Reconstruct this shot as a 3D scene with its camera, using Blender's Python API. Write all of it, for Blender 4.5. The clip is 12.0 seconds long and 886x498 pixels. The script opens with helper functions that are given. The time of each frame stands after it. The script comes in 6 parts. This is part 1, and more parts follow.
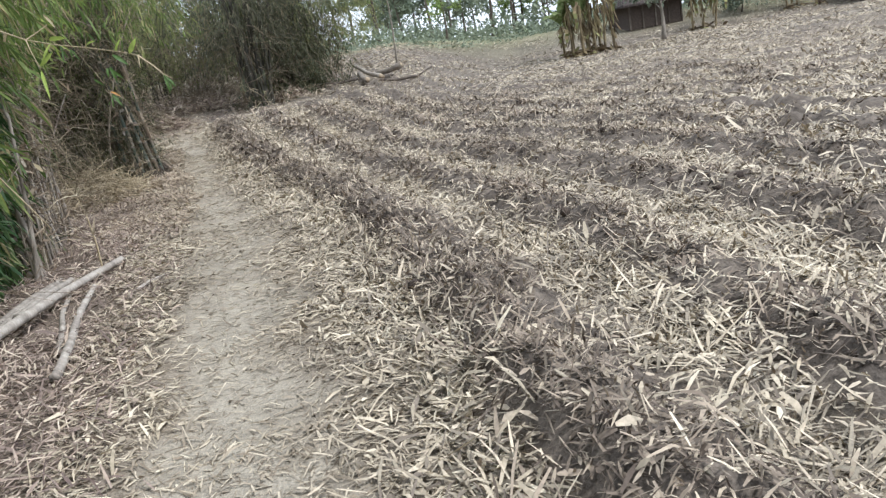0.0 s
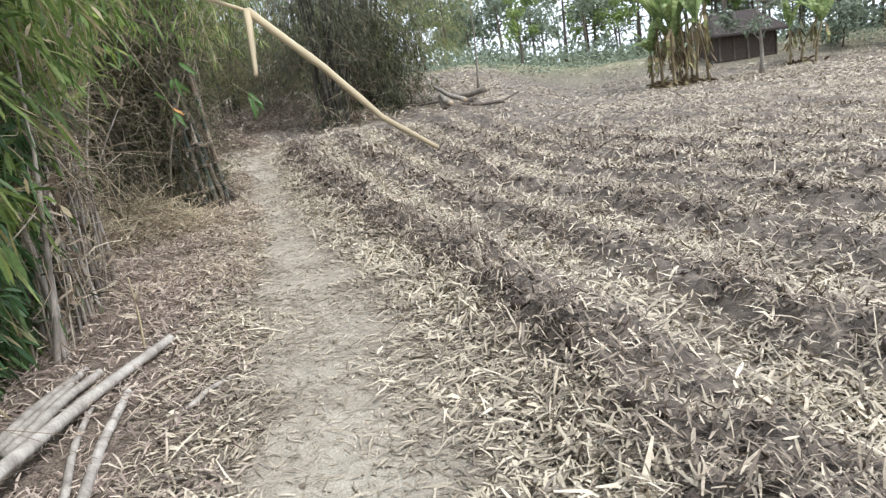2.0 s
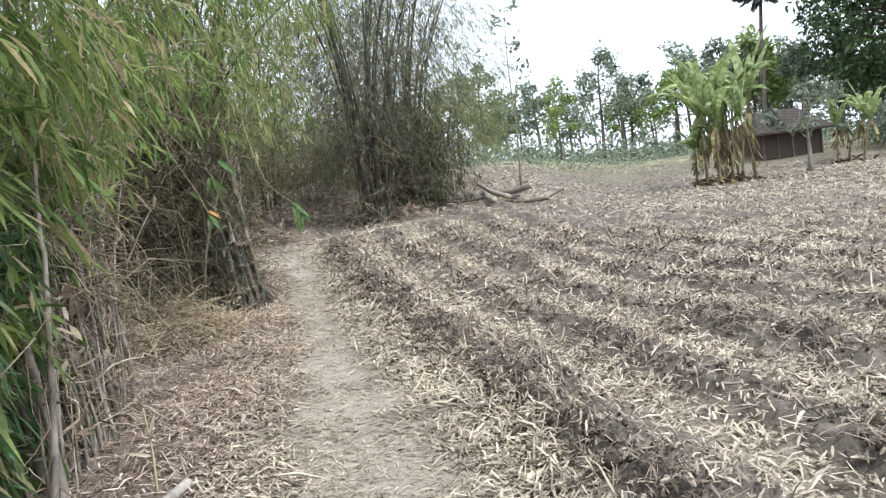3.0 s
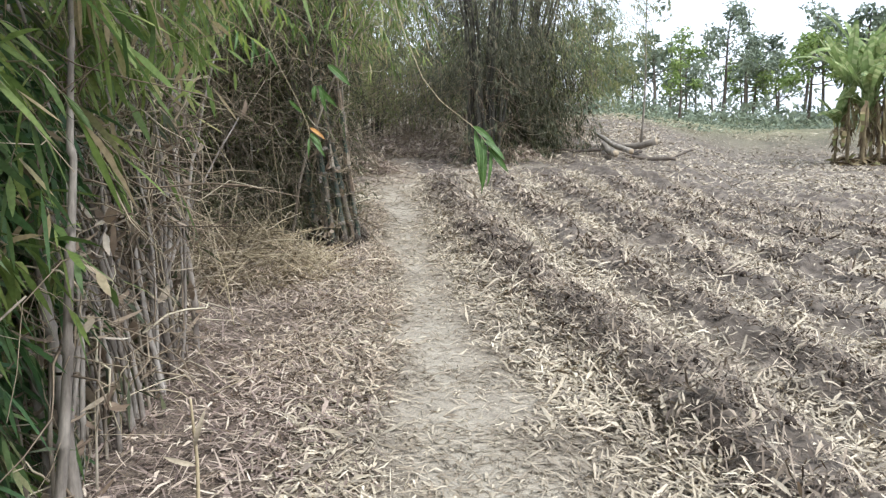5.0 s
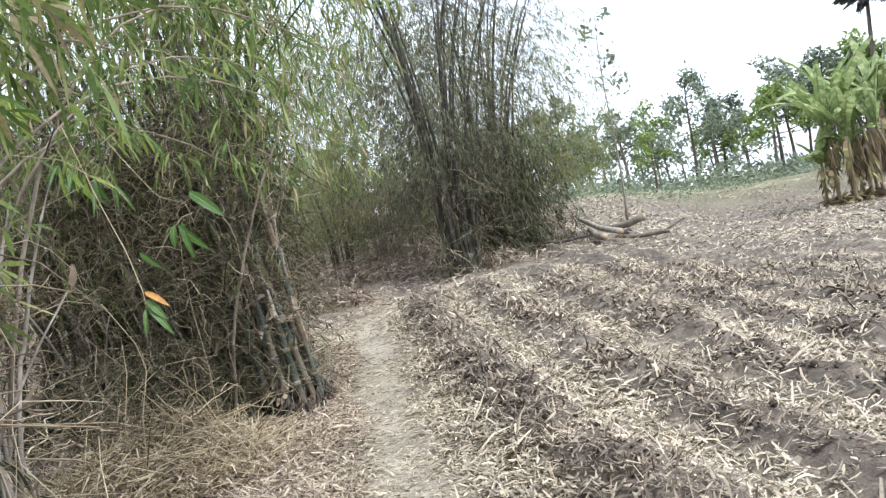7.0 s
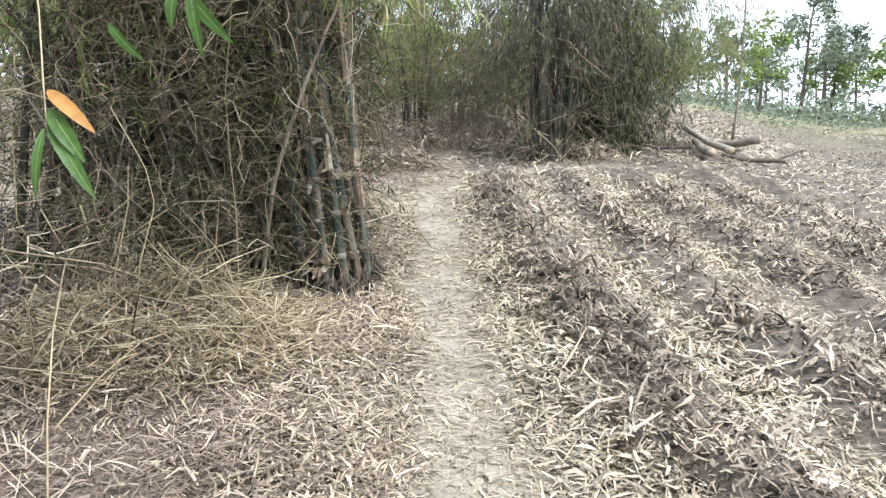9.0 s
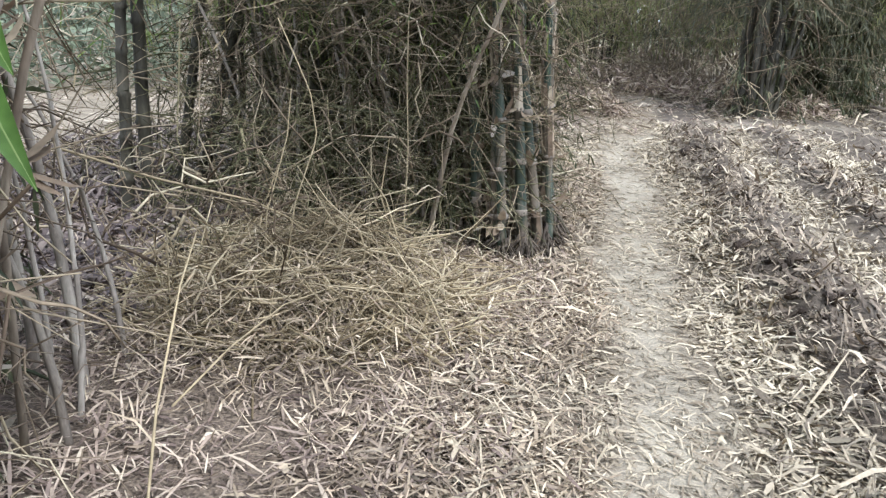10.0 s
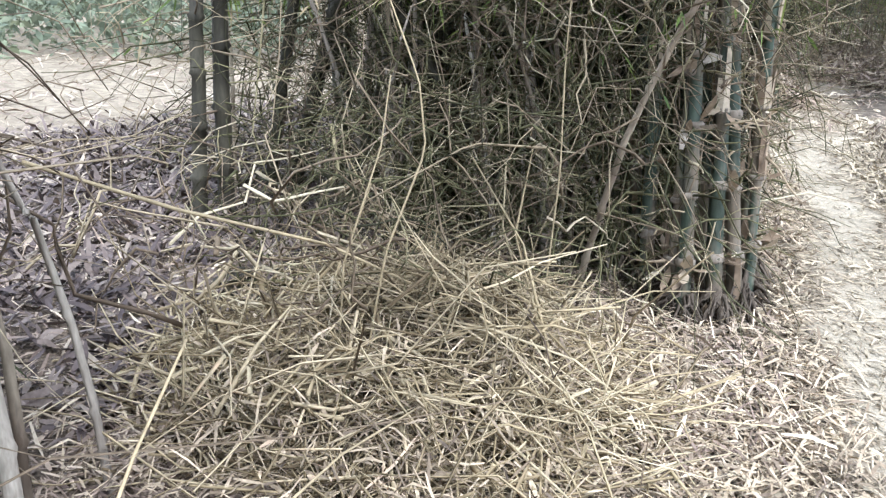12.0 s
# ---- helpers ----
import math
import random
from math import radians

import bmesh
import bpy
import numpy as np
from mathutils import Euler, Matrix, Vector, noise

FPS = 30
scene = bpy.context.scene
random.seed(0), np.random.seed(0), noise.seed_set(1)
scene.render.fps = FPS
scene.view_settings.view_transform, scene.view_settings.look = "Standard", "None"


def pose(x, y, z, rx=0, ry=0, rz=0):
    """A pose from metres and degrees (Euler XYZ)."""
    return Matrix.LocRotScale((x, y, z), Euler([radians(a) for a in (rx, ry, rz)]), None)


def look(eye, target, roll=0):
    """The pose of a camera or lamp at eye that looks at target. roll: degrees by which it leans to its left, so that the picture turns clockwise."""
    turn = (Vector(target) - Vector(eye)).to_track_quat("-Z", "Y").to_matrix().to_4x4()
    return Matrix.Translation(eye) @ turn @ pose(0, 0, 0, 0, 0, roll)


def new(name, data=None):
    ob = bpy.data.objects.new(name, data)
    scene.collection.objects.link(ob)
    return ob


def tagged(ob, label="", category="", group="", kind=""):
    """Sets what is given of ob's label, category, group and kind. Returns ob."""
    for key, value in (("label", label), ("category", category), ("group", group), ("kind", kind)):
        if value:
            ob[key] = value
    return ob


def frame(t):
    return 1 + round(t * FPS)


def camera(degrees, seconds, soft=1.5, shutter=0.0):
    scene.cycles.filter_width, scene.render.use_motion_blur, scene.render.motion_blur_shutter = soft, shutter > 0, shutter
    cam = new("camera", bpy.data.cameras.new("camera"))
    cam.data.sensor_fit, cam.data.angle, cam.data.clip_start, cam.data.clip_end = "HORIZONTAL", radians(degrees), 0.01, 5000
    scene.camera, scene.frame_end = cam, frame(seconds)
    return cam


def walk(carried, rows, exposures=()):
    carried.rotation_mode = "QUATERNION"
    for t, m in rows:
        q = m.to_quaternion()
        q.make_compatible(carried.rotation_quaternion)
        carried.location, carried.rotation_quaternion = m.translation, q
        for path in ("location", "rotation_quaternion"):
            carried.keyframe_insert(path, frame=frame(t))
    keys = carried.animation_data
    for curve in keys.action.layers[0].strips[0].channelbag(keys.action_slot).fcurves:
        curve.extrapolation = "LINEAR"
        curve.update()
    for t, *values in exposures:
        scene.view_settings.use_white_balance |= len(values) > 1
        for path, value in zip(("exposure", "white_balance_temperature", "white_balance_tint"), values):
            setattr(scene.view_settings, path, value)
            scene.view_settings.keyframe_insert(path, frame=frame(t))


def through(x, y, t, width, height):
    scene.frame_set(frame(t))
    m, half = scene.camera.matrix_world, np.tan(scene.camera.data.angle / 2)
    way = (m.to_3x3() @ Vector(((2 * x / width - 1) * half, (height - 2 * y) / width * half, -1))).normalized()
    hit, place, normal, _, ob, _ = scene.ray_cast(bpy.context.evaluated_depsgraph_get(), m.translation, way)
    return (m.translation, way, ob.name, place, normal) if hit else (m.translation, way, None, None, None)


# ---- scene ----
cam = camera(60.0, 12.0, soft=1.35)
# seconds, eye and target in metres, roll in degrees
PATH = [
    (0, (0.089, -0.119, 1.414), (0.112, 1.820, 0.923), -10.13),
    (0.5, (-0.124, 0.559, 1.506), (-0.200, 2.538, 1.230), -9.14),
    (1, (-0.426, 1.142, 1.498), (-0.721, 3.115, 1.357), -1.43),
    (1.5, (-0.551, 1.599, 1.491), (-0.679, 3.576, 1.220), -6.14),
    (2, (-0.633, 2.055, 1.514), (-0.732, 4.009, 1.099), -7.73),
    (2.5, (-0.782, 2.483, 1.564), (-0.966, 4.453, 1.275), -4.76),
    (3, (-0.854, 2.853, 1.601), (-1.013, 4.840, 1.433), -7.14),
    (3.5, (-0.993, 3.134, 1.649), (-1.228, 5.111, 1.461), -6.40),
    (3.7, (-1.070, 3.266, 1.653), (-1.334, 5.230, 1.384), -2.17),
    (5.3, (-1.508, 4.625, 1.580), (-1.903, 6.562, 1.274), -0.63),
    (5.5, (-1.542, 4.811, 1.572), (-1.942, 6.752, 1.307), -0.51),
    (6, (-1.595, 5.302, 1.562), (-1.926, 7.258, 1.310), -3.73),
    (6.5, (-1.594, 5.695, 1.544), (-1.950, 7.662, 1.589), -10.06),
    (6.7, (-1.608, 5.854, 1.549), (-1.958, 7.823, 1.526), -10.83),
    (6.95, (-1.510, 6.060, 1.600), (-1.860, 8.029, 1.577), -10.83),
    (8.3, (-1.883, 7.045, 1.572), (-2.347, 8.986, 1.442), -9.02),
    (8.5, (-1.947, 7.216, 1.578), (-2.464, 9.132, 1.326), -5.42),
    (9, (-2.157, 7.667, 1.585), (-2.661, 9.572, 1.247), 1.00),
    (9.5, (-2.379, 8.122, 1.559), (-3.106, 9.947, 1.182), 2.15),
    (10, (-2.651, 8.470, 1.534), (-3.515, 10.200, 1.024), 4.63),
    (10.5, (-2.879, 8.867, 1.507), (-3.779, 10.576, 0.988), 7.68),
    (11, (-3.085, 9.223, 1.479), (-3.995, 10.902, 0.886), 5.92),
    (11.5, (-3.290, 9.500, 1.496), (-4.288, 11.138, 0.929), 5.75),
    (12, (-3.465, 9.693, 1.495), (-4.588, 11.237, 0.897), 5.52),
]
walk(cam, [(t, look(eye, target, roll)) for t, eye, target, roll in PATH],
     exposures=[(0.0, 0.50, 5650, 10), (1.5, 0.66, 5650, 10), (3.5, 0.78, 5650, 10), (6.0, 0.74, 5650, 10), (6.5, 0.80, 5650, 10), (8.5, 1.16, 5650, 10), (9.0, 1.12, 5650, 10), (9.5, 1.00, 5600, 10), (10.0, 0.94, 5500, 10), (10.5, 1.05, 5420, 10), (11.0, 1.08, 5400, 10), (12.0, 1.40, 5400, 10)])

# ---- world and sun: a bright, hazy sky ----
world = bpy.data.worlds.new("world")
scene.world = world
world.use_nodes = True
wn, wl = world.node_tree.nodes, world.node_tree.links
wn.clear()
sky = wn.new("ShaderNodeTexSky")
sky.sky_type = "NISHITA"
sky.sun_disc = False
sky.sun_elevation, sky.sun_rotation = radians(58), radians(120)
sky.dust_density, sky.air_density = 4.0, 1.5
haze = wn.new("ShaderNodeMixRGB")
haze.inputs[0].default_value = 0.75
haze.inputs[2].default_value = (11.0, 11.3, 11.6, 1)
back = wn.new("ShaderNodeBackground")
back.inputs["Strength"].default_value = 0.11
wout = wn.new("ShaderNodeOutputWorld")
wl.new(sky.outputs[0], haze.inputs[1])
wl.new(haze.outputs[0], back.inputs["Color"])
wl.new(back.outputs[0], wout.inputs["Surface"])
sun = new("sun", bpy.data.lights.new("sun", "SUN"))
sun.data.energy, sun.data.angle, sun.data.color = 2.2, radians(10), (1.0, 0.95, 0.87)
sun.matrix_world = look((8.0, -5.0, 15.0), (0, 0, 0))

# ---- materials ----


def material(name, rough=0.85, spec=0.3):
    m = bpy.data.materials.new(name)
    m.use_nodes = True
    b = m.node_tree.nodes["Principled BSDF"]
    b.inputs["Roughness"].default_value = rough
    b.inputs["Specular IOR Level"].default_value = spec
    return m, m.node_tree.nodes, m.node_tree.links, b


def ramp_node(n, stops):
    r = n.new("ShaderNodeValToRGB")
    while len(r.color_ramp.elements) < len(stops):
        r.color_ramp.elements.new(0.5)
    for e, (p, c) in zip(r.color_ramp.elements, stops):
        e.position, e.color = p, (*c, 1)
    return r


def noise_node(n, l, scale, detail=4, coords=None):
    t = n.new("ShaderNodeTexNoise")
    t.inputs["Scale"].default_value, t.inputs["Detail"].default_value = scale, detail
    if coords is not None:
        l.new(coords, t.inputs["Vector"])
    return t


def mix_node(n, l, kind, fac, a, b):
    x = n.new("ShaderNodeMixRGB")
    x.blend_type = kind
    for socket, v in zip(x.inputs, (fac, a, b)):
        if isinstance(v, (float, int)):
            socket.default_value = v
        elif isinstance(v, tuple):
            socket.default_value = (*v, 1)
        else:
            l.new(v, socket)
    return x.outputs[0]


def bump_node(n, l, b, height, strength, distance):
    u = n.new("ShaderNodeBump")
    u.inputs["Strength"].default_value, u.inputs["Distance"].default_value = strength, distance
    l.new(height, u.inputs["Height"])
    l.new(u.outputs[0], b.inputs["Normal"])


def blade_material(name, stops, rough=0.6, through=0.0, spec=0.3, grain=60.0, ribbed=False):
    """Leaves and straw: one tone for each blade, with streaks, partly translucent."""
    m, n, l, b = material(name, rough, spec)
    geo = n.new("ShaderNodeNewGeometry")
    r = ramp_node(n, stops)
    l.new(geo.outputs["Random Per Island"], r.inputs[0])
    co = n.new("ShaderNodeTexCoord").outputs["Object"]
    t = noise_node(n, l, grain, 2, co)
    t2 = noise_node(n, l, 0.9, 3, co)
    c = mix_node(n, l, "OVERLAY", 0.45, r.outputs[0], t.outputs[0])
    c = mix_node(n, l, "OVERLAY", 0.55, c, t2.outputs[0])
    if ribbed:
        # fine lengthwise veins and a pale midrib
        rib = n.new("ShaderNodeAttribute")
        rib.attribute_name = "across"
        vein = n.new("ShaderNodeMath")
        vein.operation = "MULTIPLY"
        vein.inputs[1].default_value = 75.0
        wave = n.new("ShaderNodeMath")
        wave.operation = "SINE"
        l.new(rib.outputs["Fac"], vein.inputs[0])
        l.new(vein.outputs[0], wave.inputs[0])
        vr = ramp_node(n, [(0.0, (0.72, 0.74, 0.70)), (1.0, (1.0, 1.0, 1.0))])
        l.new(wave.outputs[0], vr.inputs[0])
        c = mix_node(n, l, "MULTIPLY", 0.4, c, vr.outputs[0])
        mr = ramp_node(n, [(0.03, (1, 1, 1)), (0.09, (0, 0, 0))])
        l.new(rib.outputs["Fac"], mr.inputs[0])
        c = mix_node(n, l, "MIX", mr.outputs[0], c, (0.25, 0.33, 0.12))
        bump_node(n, l, b, wave.outputs[0], 0.12, 0.002)
    l.new(c, b.inputs["Base Color"])
    if through:
        tr = n.new("ShaderNodeBsdfTranslucent")
        l.new(c, tr.inputs["Color"])
        mx = n.new("ShaderNodeMixShader")
        mx.inputs[0].default_value = through
        l.new(b.outputs[0], mx.inputs[1])
        l.new(tr.outputs[0], mx.inputs[2])
        l.new(mx.outputs[0], n["Material Output"].inputs["Surface"])
    return m


def solid_material(name, a, b_, scale=8.0, rough=0.8, bump=0.4, dist=0.01, stretch=(1, 1, 1), spec=0.3, vary=True, low=0.3, high=0.7):
    """Bark, wood, culm or wall: two tones through a stretched noise, fine grain, and one shift for each object."""
    m, n, l, b = material(name, rough, spec)
    co = n.new("ShaderNodeTexCoord").outputs["Object"]
    mp = n.new("ShaderNodeMapping")
    mp.inputs["Scale"].default_value = stretch
    l.new(co, mp.inputs[0])
    if vary:
        shift = n.new("ShaderNodeMath")
        shift.operation = "MULTIPLY"
        shift.inputs[1].default_value = 40.0
        l.new(n.new("ShaderNodeObjectInfo").outputs["Random"], shift.inputs[0])
        l.new(shift.outputs[0], mp.inputs["Location"])
    t = noise_node(n, l, scale, 6, mp.outputs[0])
    r = ramp_node(n, [(low, a), (high, b_)])
    l.new(t.outputs[0], r.inputs[0])
    g = noise_node(n, l, scale * 9, 3, mp.outputs[0])
    c = mix_node(n, l, "OVERLAY", 0.5, r.outputs[0], g.outputs[0])
    if vary:
        info = n.new("ShaderNodeObjectInfo")
        rr = ramp_node(n, [(0.0, (0.62, 0.60, 0.58)), (1.0, (1.0, 1.0, 1.0))])
        l.new(info.outputs["Random"], rr.inputs[0])
        c = mix_node(n, l, "MULTIPLY", 1.0, c, rr.outputs[0])
    l.new(c, b.inputs["Base Color"])
    bump_node(n, l, b, g.outputs[0], bump, dist)
    return m


def ground_material():
    m, n, l, b = material("soil_and_litter", 0.95, 0.15)
    co = n.new("ShaderNodeTexCoord").outputs["Object"]

    def att(name):
        a = n.new("ShaderNodeAttribute")
        a.attribute_name = name
        return a.outputs["Fac"]
    big, mid, fine = noise_node(n, l, 0.7, 4, co), noise_node(n, l, 9, 5, co), noise_node(n, l, 70, 4, co)
    soil = ramp_node(n, [(0.3, (0.065, 0.053, 0.042)), (0.7, (0.180, 0.149, 0.118))])
    l.new(mid.outputs[0], soil.inputs[0])
    dust = ramp_node(n, [(0.3, (0.245, 0.216, 0.170)), (0.7, (0.372, 0.333, 0.264))])
    l.new(mid.outputs[0], dust.inputs[0])
    litter = ramp_node(n, [(0.3, (0.070, 0.053, 0.044)), (0.7, (0.23, 0.182, 0.135))])
    l.new(fine.outputs[0], litter.inputs[0])
    dry = ramp_node(n, [(0.3, (0.185, 0.152, 0.112)), (0.7, (0.325, 0.275, 0.205))])
    l.new(mid.outputs[0], dry.inputs[0])
    grass = ramp_node(n, [(0.3, (0.14, 0.155, 0.07)), (0.7, (0.29, 0.28, 0.145))])
    l.new(big.outputs[0], grass.inputs[0])
    c = mix_node(n, l, "MIX", att("litter"), soil.outputs[0], litter.outputs[0])
    c = mix_node(n, l, "MIX", att("dry"), c, dry.outputs[0])
    c = mix_node(n, l, "MIX", att("grass"), c, grass.outputs[0])
    # short trodden fibres over the dust, in two directions
    fibre = None
    for turn, sx, sy in ((25, 38, 260), (-50, 260, 34), (80, 44, 300)):
        mp = n.new("ShaderNodeMapping")
        mp.inputs["Rotation"].default_value = (0, 0, radians(turn))
        mp.inputs["Scale"].default_value = (sx, sy, 40)
        l.new(co, mp.inputs[0])
        f = noise_node(n, l, 1.0, 2, mp.outputs[0])
        fr = ramp_node(n, [(0.56, (0, 0, 0)), (0.66, (1, 1, 1))])
        l.new(f.outputs[0], fr.inputs[0])
        fibre = fr.outputs[0] if fibre is None else mix_node(n, l, "LIGHTEN", 1.0, fibre, fr.outputs[0])
    pale = mix_node(n, l, "MIX", 0.6, dust.outputs[0], (0.50, 0.43, 0.31))
    dusty = mix_node(n, l, "MIX", fibre, dust.outputs[0], pale)
    c = mix_node(n, l, "MIX", att("track"), c, dusty)
    c = mix_node(n, l, "OVERLAY", 0.5, c, fine.outputs[0])
    c = mix_node(n, l, "OVERLAY", 0.3, c, big.outputs[0])
    l.new(c, b.inputs["Base Color"])
    bump_node(n, l, b, fine.outputs[0], 0.6, 0.015)
    return m


M_GROUND = ground_material()
M_STRAW = blade_material("pale_straw", [(0.0, (0.155, 0.123, 0.092)), (0.3, (0.29, 0.246, 0.176)), (0.65, (0.440, 0.366, 0.258)), (1.0, (0.61, 0.522, 0.383))], 0.65)
M_STRAW_GOLD = blade_material("golden_straw", [(0.0, (0.12, 0.088, 0.064)), (0.35, (0.265, 0.205, 0.143)), (0.7, (0.44, 0.35, 0.243)), (1.0, (0.63, 0.53, 0.385))], 0.65)
M_PATH_STRAW = blade_material("trodden_straw", [(0.0, (0.19, 0.15, 0.105)), (0.5, (0.32, 0.265, 0.19)), (1.0, (0.52, 0.445, 0.325))], 0.75)
M_LITTER = blade_material("brown_litter", [(0.0, (0.118, 0.084, 0.070)), (0.4, (0.27, 0.204, 0.162)), (0.75, (0.43, 0.342, 0.260)), (1.0, (0.61, 0.515, 0.39))], 0.7)
M_RESIDUE = blade_material("grey_residue", [(0.0, (0.078, 0.058, 0.043)), (0.5, (0.20, 0.157, 0.115)), (0.85, (0.36, 0.29, 0.21)), (1.0, (0.52, 0.44, 0.32))], 0.75)
M_CLOD = solid_material("dark_clods", (0.062, 0.047, 0.038), (0.16, 0.125, 0.097), 14, 0.95, 0.8, 0.02)
M_LEAF = blade_material("bamboo_leaf", [(0.0, (0.075, 0.125, 0.034)), (0.4, (0.145, 0.21, 0.055)), (0.75, (0.25, 0.315, 0.09)), (0.93, (0.40, 0.42, 0.16)), (1.0, (0.46, 0.36, 0.17))], 0.5, 0.5)
M_LEAF_LOW = blade_material("low_bamboo_leaf", [(0.0, (0.040, 0.085, 0.030)), (0.5, (0.075, 0.135, 0.045)), (0.9, (0.14, 0.20, 0.07)), (1.0, (0.34, 0.29, 0.14))], 0.5, 0.4)
M_LEAF_PALE = blade_material("pale_bamboo_leaf", [(0.0, (0.13, 0.15, 0.055)), (0.5, (0.22, 0.245, 0.09)), (0.85, (0.31, 0.31, 0.13)), (1.0, (0.42, 0.34, 0.19))], 0.6, 0.45)
M_LEAF_MIX = blade_material("mixed_bamboo_leaf", [(0.0, (0.09, 0.14, 0.037)), (0.45, (0.18, 0.245, 0.06)), (0.80, (0.31, 0.355, 0.105)), (0.88, (0.40, 0.31, 0.17)), (1.0, (0.52, 0.43, 0.27))], 0.55, 0.42)
# a darkened leaf tone that holds the shade inside hedge and clumps
M_LEAF_SHADE = blade_material("shade_bamboo_leaf", [(0.0, (0.042, 0.052, 0.026)), (0.5, (0.078, 0.088, 0.043)), (0.85, (0.14, 0.14, 0.068)), (1.0, (0.24, 0.195, 0.115))], 0.6, 0.25)
M_LEAF_DUSTY = blade_material("dusty_bamboo_leaf", [(0.0, (0.068, 0.070, 0.046)), (0.5, (0.125, 0.127, 0.078)), (0.85, (0.20, 0.185, 0.11)), (1.0, (0.30, 0.245, 0.155))], 0.6, 0.35)
M_LEAF_NEAR = blade_material("fresh_leaf", [(0.0, (0.055, 0.115, 0.025)), (1.0, (0.115, 0.20, 0.045))], 0.42, 0.35, 0.4, 90, True)
M_LEAF_BRIGHT = blade_material("yellow_green_leaf", [(0.0, (0.22, 0.30, 0.06)), (0.6, (0.33, 0.41, 0.09)), (1.0, (0.45, 0.50, 0.15))], 0.5, 0.45, 0.3, 90)
M_LEAF_ORANGE = blade_material("withered_leaf", [(0.0, (0.46, 0.22, 0.06)), (1.0, (0.55, 0.30, 0.10))], 0.55, 0.3)
# greyed and lightened: distance haze is mixed into this leaf colour
M_TREE_HAZE = blade_material("hazy_tree_leaf", [(0.0, (0.125, 0.150, 0.105)), (0.5, (0.185, 0.215, 0.150)), (1.0, (0.27, 0.30, 0.195))], 0.6, 0.25, 0.2, 3)
M_TREE_DARK = blade_material("dark_tree_leaf", [(0.0, (0.035, 0.06, 0.025)), (0.6, (0.07, 0.11, 0.045)), (1.0, (0.12, 0.165, 0.06))], 0.5, 0.2, 0.2, 3)
M_TREE_LIGHT = blade_material("light_tree_leaf", [(0.0, (0.13, 0.18, 0.05)), (0.6, (0.22, 0.29, 0.085)), (1.0, (0.33, 0.38, 0.13))], 0.55, 0.3, 0.2, 3)
M_STEM = solid_material("fibrous_stem", (0.12, 0.088, 0.05), (0.34, 0.27, 0.15), 5, 0.8, 0.5, 0.01, (1, 1, 0.4))
M_PALM = blade_material("palm_leaf", [(0.0, (0.075, 0.07, 0.075)), (1.0, (0.15, 0.14, 0.13))], 0.55, 0.1, 0.3, 5)
M_BANANA = blade_material("banana_leaf", [(0.0, (0.16, 0.225, 0.075)), (0.6, (0.26, 0.325, 0.12)), (1.0, (0.40, 0.43, 0.21))], 0.5, 0.42, 0.3, 5)
M_BANANA_DRY = blade_material("dry_banana_leaf", [(0.0, (0.075, 0.052, 0.034)), (0.5, (0.17, 0.125, 0.07)), (0.78, (0.28, 0.225, 0.115)), (0.92, (0.25, 0.26, 0.10)), (1.0, (0.38, 0.315, 0.18))], 0.8, 0.15, 0.2, 6)
M_TWIG = blade_material("dry_twig", [(0.0, (0.11, 0.08, 0.055)), (0.5, (0.24, 0.185, 0.125)), (0.85, (0.39, 0.32, 0.21)), (1.0, (0.56, 0.49, 0.35))], 0.75, 0.0, 0.2, 25)
# olive twigs, darkened so the colour carries the clump's inner shade
M_TWIG_SHADE = blade_material("shade_olive_twig", [(0.0, (0.032, 0.031, 0.016)), (0.5, (0.085, 0.082, 0.040)), (0.85, (0.17, 0.155, 0.08)), (1.0, (0.33, 0.285, 0.17))], 0.8, 0.0, 0.2, 25)
M_TWIG_PALE = blade_material("pale_twig", [(0.0, (0.12, 0.088, 0.050)), (0.5, (0.34, 0.270, 0.160)), (1.0, (0.58, 0.49, 0.33))], 0.7, 0.0, 0.2, 25)
M_CULM_GREEN = solid_material("green_culm", (0.05, 0.092, 0.04), (0.23, 0.22, 0.13), 4, 0.55, 0.2, 0.004, (1, 1, 0.25), 0.4)
M_CULM_FRONT = solid_material("husky_green_culm", (0.055, 0.076, 0.055), (0.20, 0.165, 0.122), 7, 0.6, 0.35, 0.006, (1, 1, 0.28), 0.35, low=0.44, high=0.55)
# purple-brown leaves, made darker to take in the bamboo's shade
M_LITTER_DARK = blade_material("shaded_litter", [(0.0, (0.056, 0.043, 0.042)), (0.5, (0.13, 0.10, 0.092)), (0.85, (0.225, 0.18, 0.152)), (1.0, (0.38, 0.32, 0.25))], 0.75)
M_CULM_PALE = solid_material("grey_husky_culm", (0.20, 0.165, 0.135), (0.46, 0.41, 0.34), 9, 0.8, 0.4, 0.006, (1, 1, 0.3))
M_CULM_DRY = solid_material("dry_culm", (0.17, 0.13, 0.095), (0.42, 0.36, 0.27), 7, 0.75, 0.3, 0.005, (1, 1, 0.3))
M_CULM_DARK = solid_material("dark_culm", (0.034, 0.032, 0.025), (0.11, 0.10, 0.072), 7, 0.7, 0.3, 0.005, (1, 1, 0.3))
M_SHEATH = blade_material("culm_sheath", [(0.0, (0.16, 0.115, 0.078)), (0.5, (0.30, 0.23, 0.16)), (0.85, (0.42, 0.345, 0.25)), (1.0, (0.56, 0.49, 0.385))], 0.7, 0.1, 0.2, 30)
M_POLE = solid_material("weathered_pole", (0.24, 0.205, 0.17), (0.50, 0.45, 0.38), 9, 0.8, 0.4, 0.004, (1, 1, 0.2))
